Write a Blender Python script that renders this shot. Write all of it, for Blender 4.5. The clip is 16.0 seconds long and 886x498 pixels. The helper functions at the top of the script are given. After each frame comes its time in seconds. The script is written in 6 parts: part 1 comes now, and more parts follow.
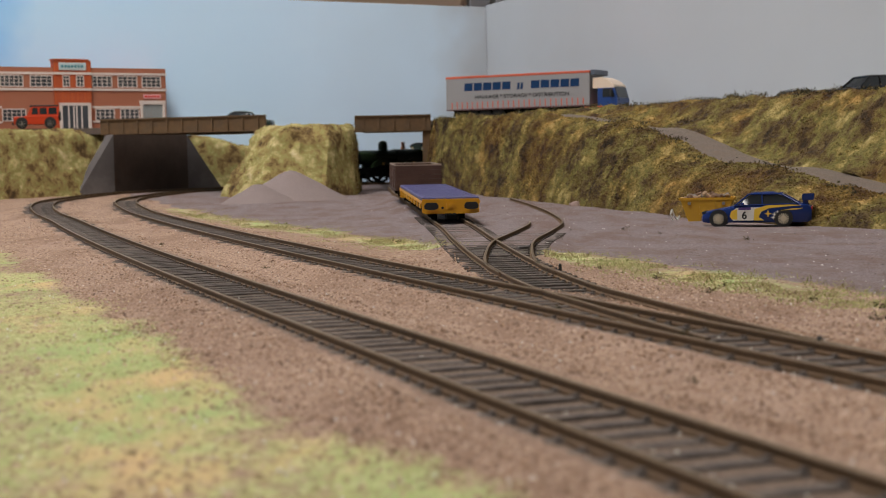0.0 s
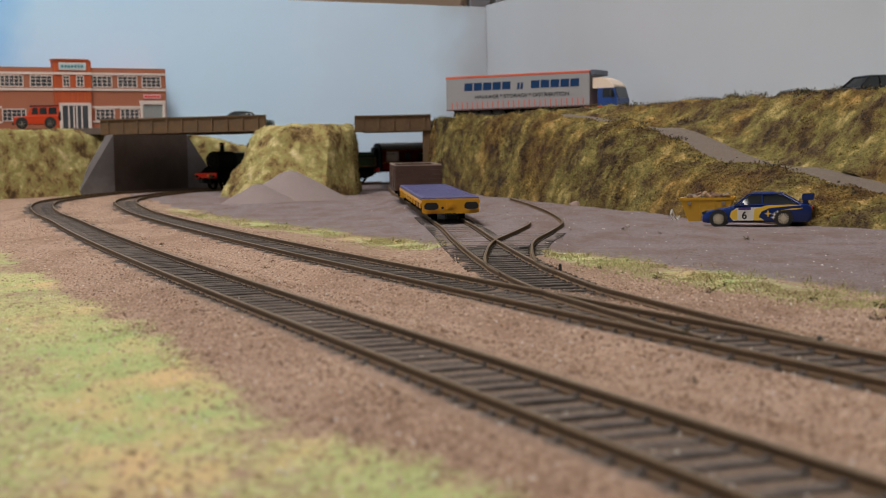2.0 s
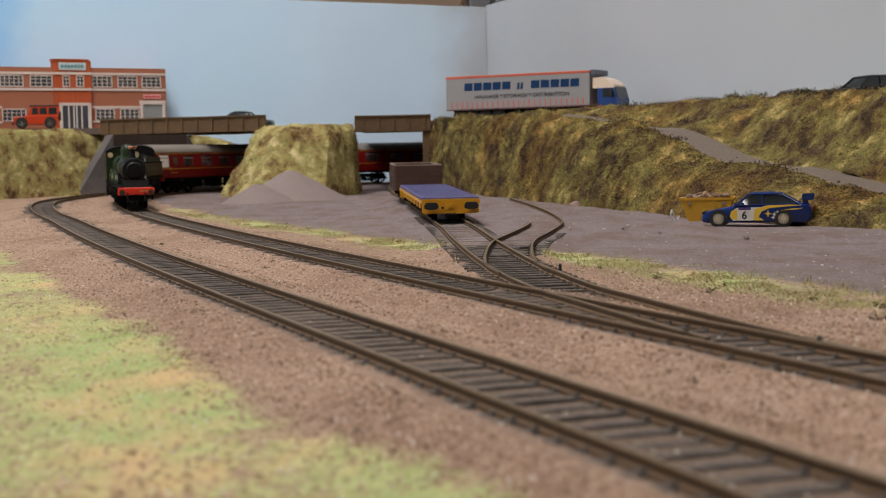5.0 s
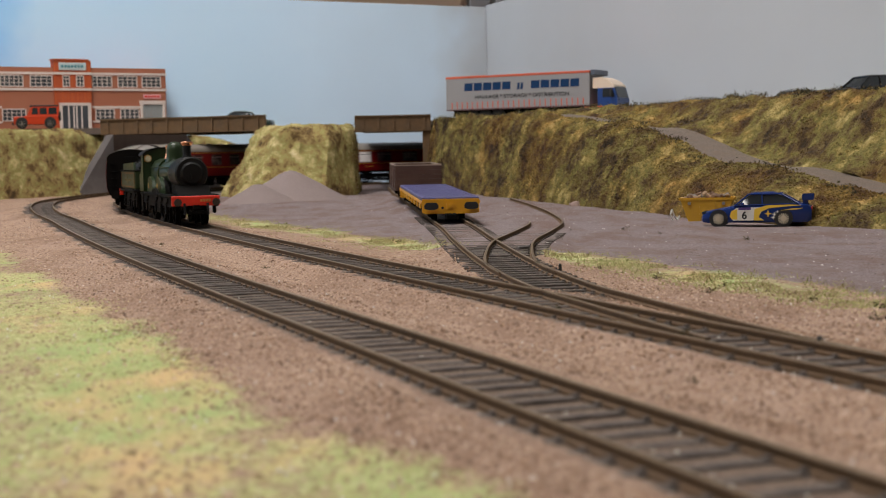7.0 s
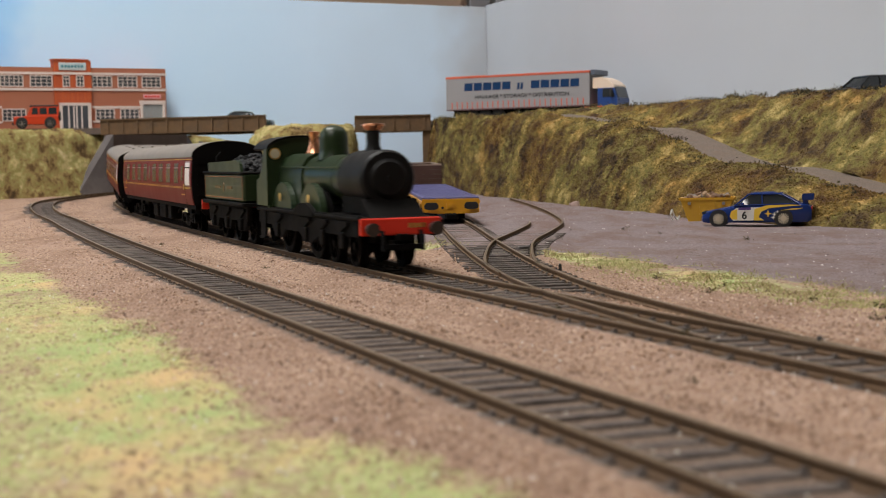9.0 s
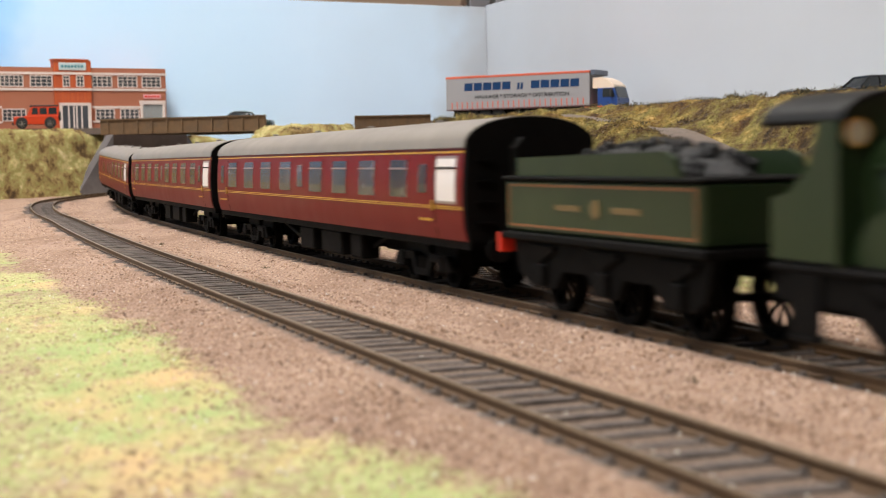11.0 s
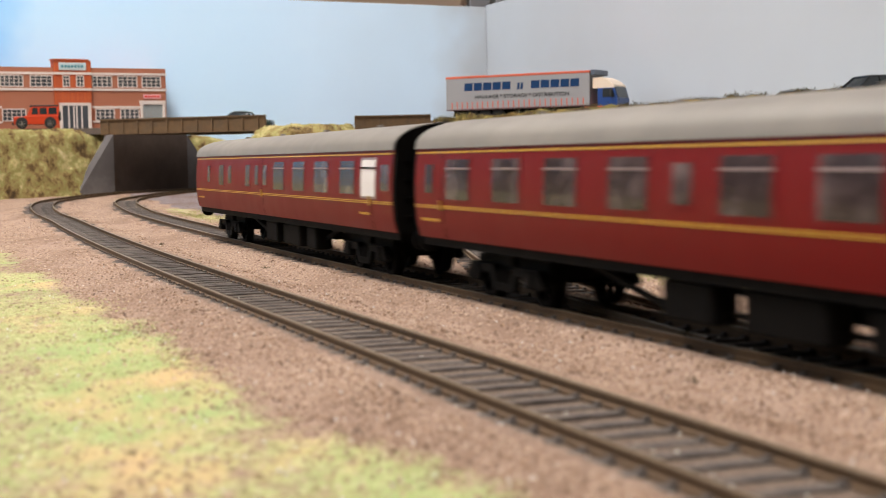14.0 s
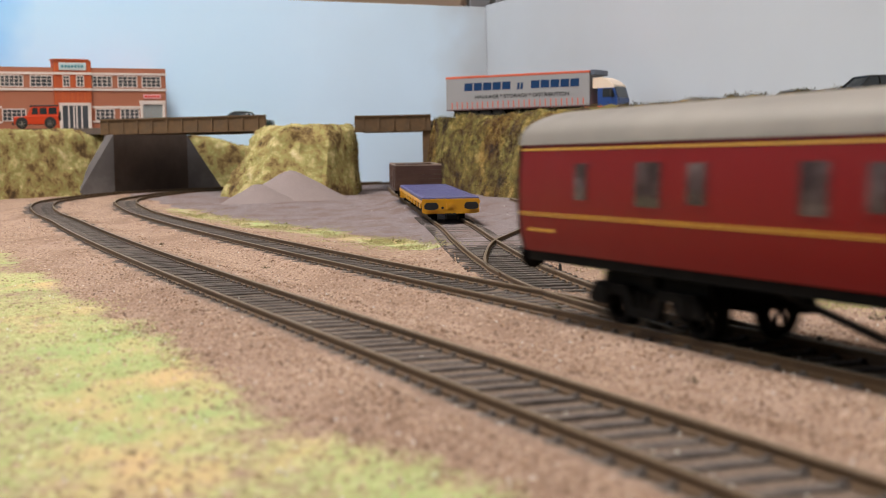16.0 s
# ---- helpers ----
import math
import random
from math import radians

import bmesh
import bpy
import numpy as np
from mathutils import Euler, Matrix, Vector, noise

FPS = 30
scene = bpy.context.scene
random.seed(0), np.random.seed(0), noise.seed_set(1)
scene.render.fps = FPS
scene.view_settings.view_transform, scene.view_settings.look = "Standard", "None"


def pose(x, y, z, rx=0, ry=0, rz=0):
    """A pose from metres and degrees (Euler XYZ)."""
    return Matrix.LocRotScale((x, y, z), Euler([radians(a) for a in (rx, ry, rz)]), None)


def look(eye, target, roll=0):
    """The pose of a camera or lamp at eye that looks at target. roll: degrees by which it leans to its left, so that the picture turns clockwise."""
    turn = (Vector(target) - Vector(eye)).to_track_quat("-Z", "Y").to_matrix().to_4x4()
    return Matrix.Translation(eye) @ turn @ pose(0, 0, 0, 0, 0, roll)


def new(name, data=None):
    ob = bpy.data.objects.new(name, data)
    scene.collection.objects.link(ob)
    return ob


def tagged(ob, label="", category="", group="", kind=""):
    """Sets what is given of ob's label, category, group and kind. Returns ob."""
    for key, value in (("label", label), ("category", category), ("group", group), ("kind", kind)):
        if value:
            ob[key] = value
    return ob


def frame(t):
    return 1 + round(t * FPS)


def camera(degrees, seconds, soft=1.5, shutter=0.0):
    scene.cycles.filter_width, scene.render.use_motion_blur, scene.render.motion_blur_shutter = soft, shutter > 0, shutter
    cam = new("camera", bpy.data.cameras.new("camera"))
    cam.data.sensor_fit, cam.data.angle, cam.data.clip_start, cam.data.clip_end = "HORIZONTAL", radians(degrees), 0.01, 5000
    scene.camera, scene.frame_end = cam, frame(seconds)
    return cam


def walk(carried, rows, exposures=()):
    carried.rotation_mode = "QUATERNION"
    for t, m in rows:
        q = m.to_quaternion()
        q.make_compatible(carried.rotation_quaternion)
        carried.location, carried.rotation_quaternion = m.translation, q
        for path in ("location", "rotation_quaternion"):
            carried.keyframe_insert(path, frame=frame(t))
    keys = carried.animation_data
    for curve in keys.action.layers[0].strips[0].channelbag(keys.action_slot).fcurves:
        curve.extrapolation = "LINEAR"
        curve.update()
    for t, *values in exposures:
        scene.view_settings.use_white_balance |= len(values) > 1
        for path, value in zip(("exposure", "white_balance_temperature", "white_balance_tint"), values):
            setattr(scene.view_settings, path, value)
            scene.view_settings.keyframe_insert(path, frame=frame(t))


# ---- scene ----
MM = 0.001
EYE_Z = 37.25          # lens above the board, mm
cam = camera(32.96, 16.0, soft=0.9, shutter=0.6)
cam.data.dof.use_dof = True
cam.data.dof.focus_distance = 0.62
cam.data.dof.aperture_fstop = 46
CAM = Matrix.Translation((0, 0, EYE_Z * MM)) @ pose(0, 0, 0, 90 - 3.532, 0, 0) @ pose(0, 0, 0, 0, 0, -1.146)
walk(cam, [(0.0, CAM), (16.0, CAM)],
     exposures=[(0.0, 0.0), (6.3, 0.06), (9.2, 0.26), (10.3, 0.5), (11.5, 0.78), (12.0, 0.68), (12.5, 0.56), (14.5, 0.66), (15.3, 0.66), (16.0, 0.48)])

# ---- light: a room with overhead lamps, an added front fill and cool side fill ----
world = bpy.data.worlds.new("world")
scene.world = world
world.use_nodes = True
world.node_tree.nodes["Background"].inputs[0].default_value = (0.75, 0.85, 1.0, 1)
world.node_tree.nodes["Background"].inputs[1].default_value = 0.25


def area(name, eye, target, sx, sy, power, color):
    d = bpy.data.lights.new(name, "AREA")
    d.shape, d.size, d.size_y, d.energy, d.color = "RECTANGLE", sx, sy, power, color
    ob = new(name, d)
    ob.matrix_world = look(eye, target)
    return ob


area("overhead_lamp", (-0.50, 0.85, 1.40), (-0.42, 0.90, 0), 0.8, 0.5, 23.5, (1.0, 0.96, 0.925))
# front fill, added to brighten the near ground
area("overhead_lamp", (-0.60, -0.35, 1.40), (-0.50, -0.2, 0), 0.6, 0.6, 15.5, (1.0, 0.96, 0.925))
area("overhead_lamp", (0.75, 1.15, 1.40), (0.65, 1.15, 0), 0.6, 0.6, 1.5, (1.0, 0.96, 0.925))
# bluish fill added from the left; no window is known there
area("cool_side_fill", (-2.3, 1.3, 0.9), (0.0, 1.4, 0.05), 1.2, 1.0, 8, (0.80, 0.90, 1.0))

# ---- materials ----


class Nodes:
    """Small wrapper round a node tree."""

    def __init__(self, name):
        self.mat = bpy.data.materials.new(name)
        self.mat.use_nodes = True
        self.t = self.mat.node_tree
        self.b = self.t.nodes["Principled BSDF"]
        self.co = self.t.nodes.new("ShaderNodeTexCoord").outputs["Object"]

    def node(self, kind, **ins):
        n = self.t.nodes.new(kind)
        for k, v in ins.items():
            self.put(n.inputs[k.replace("_", " ")], v)
        return n

    def put(self, socket, v):
        if isinstance(v, bpy.types.NodeSocket):
            self.t.links.new(v, socket)
        else:
            socket.default_value = v

    def noise(self, scale, detail=3.0, rough=0.55, co=None):
        return self.node("ShaderNodeTexNoise", Scale=scale, Detail=detail, Roughness=rough, Vector=co or self.co).outputs["Fac"]

    def ramp(self, fac, stops):
        n = self.node("ShaderNodeValToRGB", Fac=fac)
        e = n.color_ramp.elements
        while len(e) < len(stops):
            e.new(0.5)
        for el, (p, c) in zip(e, stops):
            el.position, el.color = p, (*c, 1)
        return n.outputs["Color"]

    def mix(self, fac, a, b, mode="MIX"):
        n = self.t.nodes.new("ShaderNodeMix")
        n.data_type, n.blend_type = "RGBA", mode
        self.put(n.inputs[0], fac)
        self.put(n.inputs[6], a if isinstance(a, bpy.types.NodeSocket) else (*a, 1))
        self.put(n.inputs[7], b if isinstance(b, bpy.types.NodeSocket) else (*b, 1))
        return n.outputs[2]

    def math(self, op, a, b=0.0):
        n = self.t.nodes.new("ShaderNodeMath")
        n.operation = op
        self.put(n.inputs[0], a)
        self.put(n.inputs[1], b)
        return n.outputs[0]

    def attr(self, name):
        n = self.t.nodes.new("ShaderNodeAttribute")
        n.attribute_name = name
        return n.outputs["Fac"]

    def bump(self, height, strength, dist):
        n = self.node("ShaderNodeBump", Strength=strength, Distance=dist, Height=height)
        self.t.links.new(n.outputs[0], self.b.inputs["Normal"])

    def done(self, color, rough=0.6, metal=0.0):
        self.put(self.b.inputs["Base Color"], color if isinstance(color, bpy.types.NodeSocket) else (*color, 1))
        self.put(self.b.inputs["Roughness"], rough)
        self.b.inputs["Metallic"].default_value = metal
        return self.mat


def paint(name, color, rough=0.45, vary=0.25, scale=120.0, metal=0.0, bump=0.0, dust_or_shine=None, dust_or_shine_amt=0.35, spec=0.5):
    """Painted or moulded surface with mottling, fine grain and patches, dusty or as reflections in panes."""
    n = Nodes(name)
    dark = tuple(c * (1 - vary) for c in color)
    col = n.mix(n.noise(scale, 4), dark, color)
    if dust_or_shine:
        f = n.math("MULTIPLY", n.ramp(n.noise(scale * 0.45, 5, 0.7), [(0.45, (0, 0, 0)), (0.75, (1, 1, 1))]), dust_or_shine_amt)
        col = n.mix(f, col, dust_or_shine)
    if bump:
        n.bump(n.noise(scale * 9, 3), 0.5, bump)
    n.b.inputs["Specular IOR Level"].default_value = spec
    r = n.math("ADD", n.math("MULTIPLY", n.noise(scale * 1.7, 3), 0.2), rough - 0.1)
    return n.done(col, r, metal)


def ground_material():
    """Scatter of fine brown stone, mauve-grey yard cinders and green scatter, laid by region."""
    n = Nodes("scatter_ground")
    v = n.node("ShaderNodeVectorMath", Vector=n.co)
    v.operation = "MULTIPLY"
    v.inputs[1].default_value = (1.0, 0.42, 1.0)
    drift = v.outputs[0]
    fine, mid, big = n.noise(1100, 3, 0.75), n.noise(160, 4, 0.6), n.noise(22, 3)
    stone = n.ramp(fine, [(0.30, (0.06, 0.038, 0.028)), (0.5, (0.30, 0.185, 0.125)), (0.70, (0.64, 0.47, 0.35))])
    stone = n.mix(n.math("MULTIPLY", n.ramp(n.noise(21, 6, 0.7, drift), [(0.44, (0, 0, 0)), (0.62, (1, 1, 1))]), 0.7), stone, (0.15, 0.08, 0.048))
    stone = n.mix(n.math("MULTIPLY", n.ramp(n.noise(34, 5, 0.7, drift), [(0.50, (0, 0, 0)), (0.66, (1, 1, 1))]), 0.5), stone, (0.40, 0.28, 0.22))
    stone = n.mix(n.math("MULTIPLY", mid, 0.35), stone, (0.33, 0.22, 0.16))
    yard = n.ramp(n.noise(900, 4, 0.7), [(0.3, (0.07, 0.055, 0.056)), (0.55, (0.21, 0.17, 0.175)), (0.8, (0.36, 0.31, 0.31))])
    yard = n.mix(n.math("MULTIPLY", n.ramp(n.noise(45, 5, 0.65, drift), [(0.42, (0, 0, 0)), (0.62, (1, 1, 1))]), 0.75), yard, (0.13, 0.075, 0.06))
    grass = n.ramp(n.noise(750, 4, 0.7), [(0.3, (0.17, 0.15, 0.04)), (0.52, (0.42, 0.42, 0.17)), (0.72, (0.68, 0.64, 0.38))])
    grass = n.mix(n.math("MULTIPLY", n.ramp(n.noise(26, 4, 0.6, drift), [(0.47, (0, 0, 0)), (0.62, (1, 1, 1))]), 0.8), grass, (0.31, 0.43, 0.15))
    grass = n.mix(n.math("MULTIPLY", n.ramp(n.noise(33, 5, 0.6, drift), [(0.5, (0, 0, 0)), (0.64, (1, 1, 1))]), 0.8), grass, (0.62, 0.40, 0.20))
    grass = n.mix(n.math("MULTIPLY", n.ramp(n.noise(60, 5, 0.7, drift), [(0.55, (0, 0, 0)), (0.70, (1, 1, 1))]), 0.6), grass, (0.20, 0.15, 0.06))
    edge = n.math("ADD", n.math("MULTIPLY", n.math("SUBTRACT", n.noise(300, 5, 0.75), 0.5), 0.9), n.math("MULTIPLY", n.math("SUBTRACT", n.noise(24, 4, 0.6, drift), 0.53), 1.5))

    def mask(name):
        v = n.math("ADD", n.attr(name), edge)
        return n.ramp(v, [(0.4, (0, 0, 0)), (0.6, (1, 1, 1))])
    stone = n.mix(n.math("MULTIPLY", n.attr("four_foot"), 0.72), stone, n.ramp(fine, [(0.35, (0.03, 0.022, 0.018)), (0.7, (0.16, 0.115, 0.085))]))
    col = n.mix(mask("yard"), stone, yard)
    col = n.mix(mask("grass"), col, grass)
    col = n.mix(n.math("MULTIPLY", big, 0.12), col, (0.2, 0.14, 0.1))
    speck = n.ramp(n.noise(2600, 2), [(0.70, (0, 0, 0)), (0.76, (1, 1, 1))])
    col = n.mix(n.math("MULTIPLY", speck, 0.35), col, (0.75, 0.70, 0.62))
    n.bump(n.math("ADD", fine, mid), 0.9, 0.0009)
    return n.done(col, 0.95)


OLIVE_FOAM = [(0.14, (0.022, 0.013, 0.005)), (0.32, (0.075, 0.043, 0.014)), (0.46, (0.14, 0.098, 0.026)), (0.58, (0.165, 0.142, 0.037)), (0.72, (0.28, 0.21, 0.062)), (0.88, (0.48, 0.375, 0.15))]
STRAW_FOAM = [(0.12, (0.06, 0.034, 0.013)), (0.30, (0.20, 0.125, 0.045)), (0.44, (0.36, 0.265, 0.10)), (0.56, (0.37, 0.34, 0.12)), (0.70, (0.56, 0.46, 0.21)), (0.88, (0.72, 0.62, 0.36))]


def foam_field(n):
    """Blotches a centimetre or two across, shared by a bank and the crumbs on it."""
    wide = n.ramp(n.noise(40, 4, 0.6), [(0.36, (0, 0, 0)), (0.64, (1, 1, 1))])
    close = n.ramp(n.noise(125, 4, 0.65), [(0.34, (0, 0, 0)), (0.66, (1, 1, 1))])
    return n.math("ADD", n.math("MULTIPLY", wide, 0.55), n.math("MULTIPLY", close, 0.45))


def browned(n, col):
    """Drifts of browner foam through the green."""
    f = n.ramp(n.noise(17, 4, 0.6), [(0.45, (0, 0, 0)), (0.62, (1, 1, 1))])
    return n.mix(f, col, (1.0, 0.78, 0.62), "MULTIPLY")


def bank_material(name, stops):
    n = Nodes(name)
    f = n.math("ADD", n.math("MULTIPLY", foam_field(n), 0.8), n.math("MULTIPLY", n.noise(480, 4, 0.75), 0.2))
    n.bump(n.math("ADD", n.noise(500, 5, 0.8), n.noise(150, 4)), 1.0, 0.002)
    return n.done(browned(n, n.ramp(f, stops)) if stops is OLIVE_FOAM else n.ramp(f, stops), 1.0)


def crumb_material(name, stops):
    n = Nodes(name)
    r = n.t.nodes.new("ShaderNodeNewGeometry").outputs["Random Per Island"]
    f = n.math("ADD", n.math("MULTIPLY", foam_field(n), 0.76), n.math("MULTIPLY", r, 0.24))
    return n.done(browned(n, n.ramp(f, stops)) if stops is OLIVE_FOAM else n.ramp(f, stops), 1.0)


def leaf_material(name, stops, patch=0.0):
    n = Nodes(name)
    r = n.t.nodes.new("ShaderNodeNewGeometry").outputs["Random Per Island"]
    wide = n.ramp(n.noise(38, 3, 0.55), [(0.40, (0, 0, 0)), (0.60, (1, 1, 1))])
    close = n.ramp(n.noise(115, 4, 0.6), [(0.34, (0, 0, 0)), (0.66, (1, 1, 1))])
    both = n.math("ADD", n.math("MULTIPLY", wide, 0.68 * patch), n.math("MULTIPLY", close, 0.32 * patch))
    col = n.ramp(n.math("ADD", n.math("MULTIPLY", r, 1 - patch), both), stops)
    return n.done(col, 0.95)


def sky_material():
    """Painted sky: blue, fading to pale, then grey towards the corner of the boards, where shade is coloured in."""
    n = Nodes("painted_sky_board")
    sep = n.node("ShaderNodeSeparateXYZ", Vector=n.co)
    along = n.math("ADD", sep.outputs[0], n.math("MULTIPLY", n.math("SUBTRACT", n.noise(9, 3), 0.5), 0.12))
    # the last grey stops hold the shade in the corner
    col = n.ramp(n.math("ADD", n.math("MULTIPLY", along, 1.45), 0.80), [(0.0, (0.16, 0.48, 0.95)), (0.135, (0.24, 0.56, 0.96)), (0.185, (0.46, 0.73, 1.0)), (0.60, (0.60, 0.79, 1.0)), (0.78, (0.55, 0.69, 0.84)), (0.86, (0.43, 0.46, 0.50)), (1.0, (0.385, 0.395, 0.42))])
    up = n.math("MULTIPLY", sep.outputs[2], 2.2)
    col = n.mix(n.math("SUBTRACT", 0.30, up), col, (0.60, 0.70, 0.82))
    col = n.mix(n.math("MULTIPLY", n.noise(6, 4), 0.2), col, (0.60, 0.70, 0.82))
    n.bump(n.noise(700, 3), 0.15, 0.0004)
    return n.done(col, 0.75)


GROUND = ground_material()
BANK = bank_material("olive_foam_bank", OLIVE_FOAM)
STRAW_BANK = bank_material("straw_foam_bank", STRAW_FOAM)
SKY = sky_material()
RUST = paint("rusty_rail_side", (0.125, 0.068, 0.028), 0.8, 0.45, 400, 0.05, 0.0002)
HEAD = paint("worn_rail_head", (0.18, 0.125, 0.075), 0.45, 0.35, 300, 0.3)
SLEEPER = paint("weathered_sleeper", (0.085, 0.069, 0.061), 0.85, 0.5, 350, 0, 0.0003, (0.24, 0.18, 0.145), 0.45)
BLACK = paint("matt_black", (0.010, 0.012, 0.012), 0.55, 0.3, 200, 0, 0, (0.06, 0.05, 0.04), 0.35)
TIMBER = paint("dark_timber", (0.15, 0.083, 0.034), 0.8, 0.5, 220, 0, 0.0004, (0.06, 0.045, 0.03), 0.6)
CONCRETE = paint("grey_card_concrete", (0.13, 0.115, 0.115), 0.9, 0.45, 45, 0, 0.0003, (0.22, 0.20, 0.195), 0.6)
ASPHALT = paint("grey_road_scatter", (0.175, 0.138, 0.115), 0.95, 0.45, 420, 0, 0.0008, (0.15, 0.10, 0.07), 0.75)
HEAP = paint("grey_gravel", (0.28, 0.22, 0.21), 0.95, 0.45, 1100, 0, 0.0008, (0.20, 0.155, 0.15), 0.6)
GLASS = paint("smoked_glass", (0.03, 0.035, 0.04), 0.12, 0.3, 40)

# ---- mesh helpers (millimetres in, metres out) ----


def box(bm, x0, y0, z0, x1, y1, z1, bevel=0.0):
    m = Matrix.Translation(((x0 + x1) / 2, (y0 + y1) / 2, (z0 + z1) / 2)) @ Matrix.Diagonal((abs(x1 - x0), abs(y1 - y0), abs(z1 - z0), 1))
    r = bmesh.ops.create_cube(bm, size=1, matrix=m)
    if bevel:
        es = list({e for v in r["verts"] for e in v.link_edges})
        bmesh.ops.bevel(bm, geom=es, offset=bevel, segments=1, affect="EDGES")
    return r["verts"]


def tube(bm, p, q, r0, r1=None, seg=16, caps=True):
    p, q = Vector(p), Vector(q)
    d = q - p
    m = Matrix.Translation((p + q) / 2) @ d.to_track_quat("Z", "Y").to_matrix().to_4x4()
    return bmesh.ops.create_cone(bm, cap_ends=caps, segments=seg, radius1=r0, radius2=r0 if r1 is None else r1, depth=d.length, matrix=m)["verts"]


def ball(bm, c, r, sx=1, sy=1, sz=1, u=16, v=10):
    return bmesh.ops.create_uvsphere(bm, u_segments=u, v_segments=v, radius=r, matrix=Matrix.Translation(c) @ Matrix.Diagonal((sx, sy, sz, 1)))["verts"]


def prism(bm, outline, axis, a, b):
    """Extrudes a closed outline of 2D points along x, y or z from a to b."""
    def at(p, w):
        return {"x": (w, p[0], p[1]), "y": (p[0], w, p[1]), "z": (p[0], p[1], w)}[axis]
    lo = [bm.verts.new(at(p, a)) for p in outline]
    hi = [bm.verts.new(at(p, b)) for p in outline]
    n = len(outline)
    for i in range(n):
        bm.faces.new((lo[i], lo[(i + 1) % n], hi[(i + 1) % n], hi[i]))
    bm.faces.new(lo[::-1])
    bm.faces.new(hi)
    return lo + hi


def part(name, bm, material, parent=None, label="", smooth=False, at=None):
    """Links a bmesh as one mesh object, under a thing or a part if one is given."""
    bmesh.ops.recalc_face_normals(bm, faces=bm.faces)
    bmesh.ops.scale(bm, vec=(MM, MM, MM), verts=bm.verts)
    me = bpy.data.meshes.new(name)
    bm.to_mesh(me)
    bm.free()
    me.materials.append(material)
    if smooth:
        me.shade_smooth()
        me.set_sharp_from_angle(angle=radians(35))
    ob = new(name, me)
    if parent is not None:
        ob.parent = parent
    if at is not None:
        ob.matrix_basis = at
    if label:
        tagged(ob, label)
    return ob


def thing(name, at, label, category, group="", kind=""):
    ob = new(name)
    ob.empty_display_size = 0.01
    ob.matrix_basis = at
    return tagged(ob, label, category, group, kind)


def mpose(x, y, z, rz=0.0, rx=0.0, ry=0.0):
    return pose(x * MM, y * MM, z * MM, rx, ry, rz)


def raw(name, verts, faces, material, parent=None, attrs=None, smooth=False):
    me = bpy.data.meshes.new(name)
    me.from_pydata([(x * MM, y * MM, z * MM) for x, y, z in verts], [], faces)
    for k, vals in (attrs or {}).items():
        me.attributes.new(k, "FLOAT", "POINT").data.foreach_set("value", vals)
    me.materials.append(material)
    if smooth:
        me.shade_smooth()
    ob = new(name, me)
    if parent is not None:
        ob.parent = parent
    return ob


# ---- the running line: straight towards the lens, then a half circle at the far end ----
RAD, TH0 = 465.0, radians(17.2)
TX, TY = -239.6, 1144.1
CX, CY = TX + RAD * math.cos(TH0), TY + RAD * math.sin(TH0)
ARC = RAD * (math.pi / 2 + TH0)
FRONT = [(TX, TY, TH0)]
for i_ in range(1900):
    x_, y_, a_ = FRONT[-1]
    if 155 < i_ < 775:
        a_ += radians(3.0) / 620
    FRONT.append((x_ + math.sin(a_), y_ - math.cos(a_), a_))


def line(s):
    """Place and heading (unit vector of travel) at s millimetres along the inner main line."""
    if s >= 0:
        i = min(int(s), 1899)
        x, y, a = FRONT[i]
        return x + math.sin(a) * (s - i), y - math.cos(a) * (s - i), math.sin(a), -math.cos(a)
    if s > -ARC:
        p = math.pi + TH0 + s / RAD
        return CX + RAD * math.cos(p), CY + RAD * math.sin(p), -math.sin(p), math.cos(p)
    return CX - (s + ARC), CY + RAD, -1.0, 0.0


def offset(s, off):
    x, y, dx, dy = line(s)
    return x + dy * off, y - dx * off


def spline(pts, step=2.0):
    """Catmull-Rom through 2D points."""
    out = []
    P = [pts[0]] + list(pts) + [pts[-1]]
    for a, b, c, d in zip(P, P[1:], P[2:], P[3:]):
        n = max(2, int(math.dist(b, c) / step))
        for i in range(n):
            t = i / n
            out.append(tuple(0.5 * (2 * b[k] + (c[k] - a[k]) * t + (2 * a[k] - 5 * b[k] + 4 * c[k] - d[k]) * t * t + (3 * b[k] - a[k] - 3 * c[k] + d[k]) * t ** 3) for k in (0, 1)))
    out.append(tuple(pts[-1]))
    return out


MAIN_GAP = 58.5
TRACK_IN = [offset(s, 0) for s in range(-1500, 1265, 5)]
TRACK_OUT = [offset(s, MAIN_GAP + 5.0 * (0.5 - 0.5 * math.cos(math.pi * min(max((250 - s) / 250, 0), 1)))) for s in range(-1500, 1265, 5)]
SIDING = spline([(74, 219), (58, 272), (41, 345), (30, 400), (21, 489), (13.5, 614), (7.5, 742), (-3.5, 890), (-20, 1085), (-34, 1290), (-44, 1460)])
SPUR = spline([(25, 440), (22, 475), (23.5, 532), (29, 606), (42, 685), (53, 765), (54, 860), (50, 945), (40, 1060)])

# ---- setting: the room ----


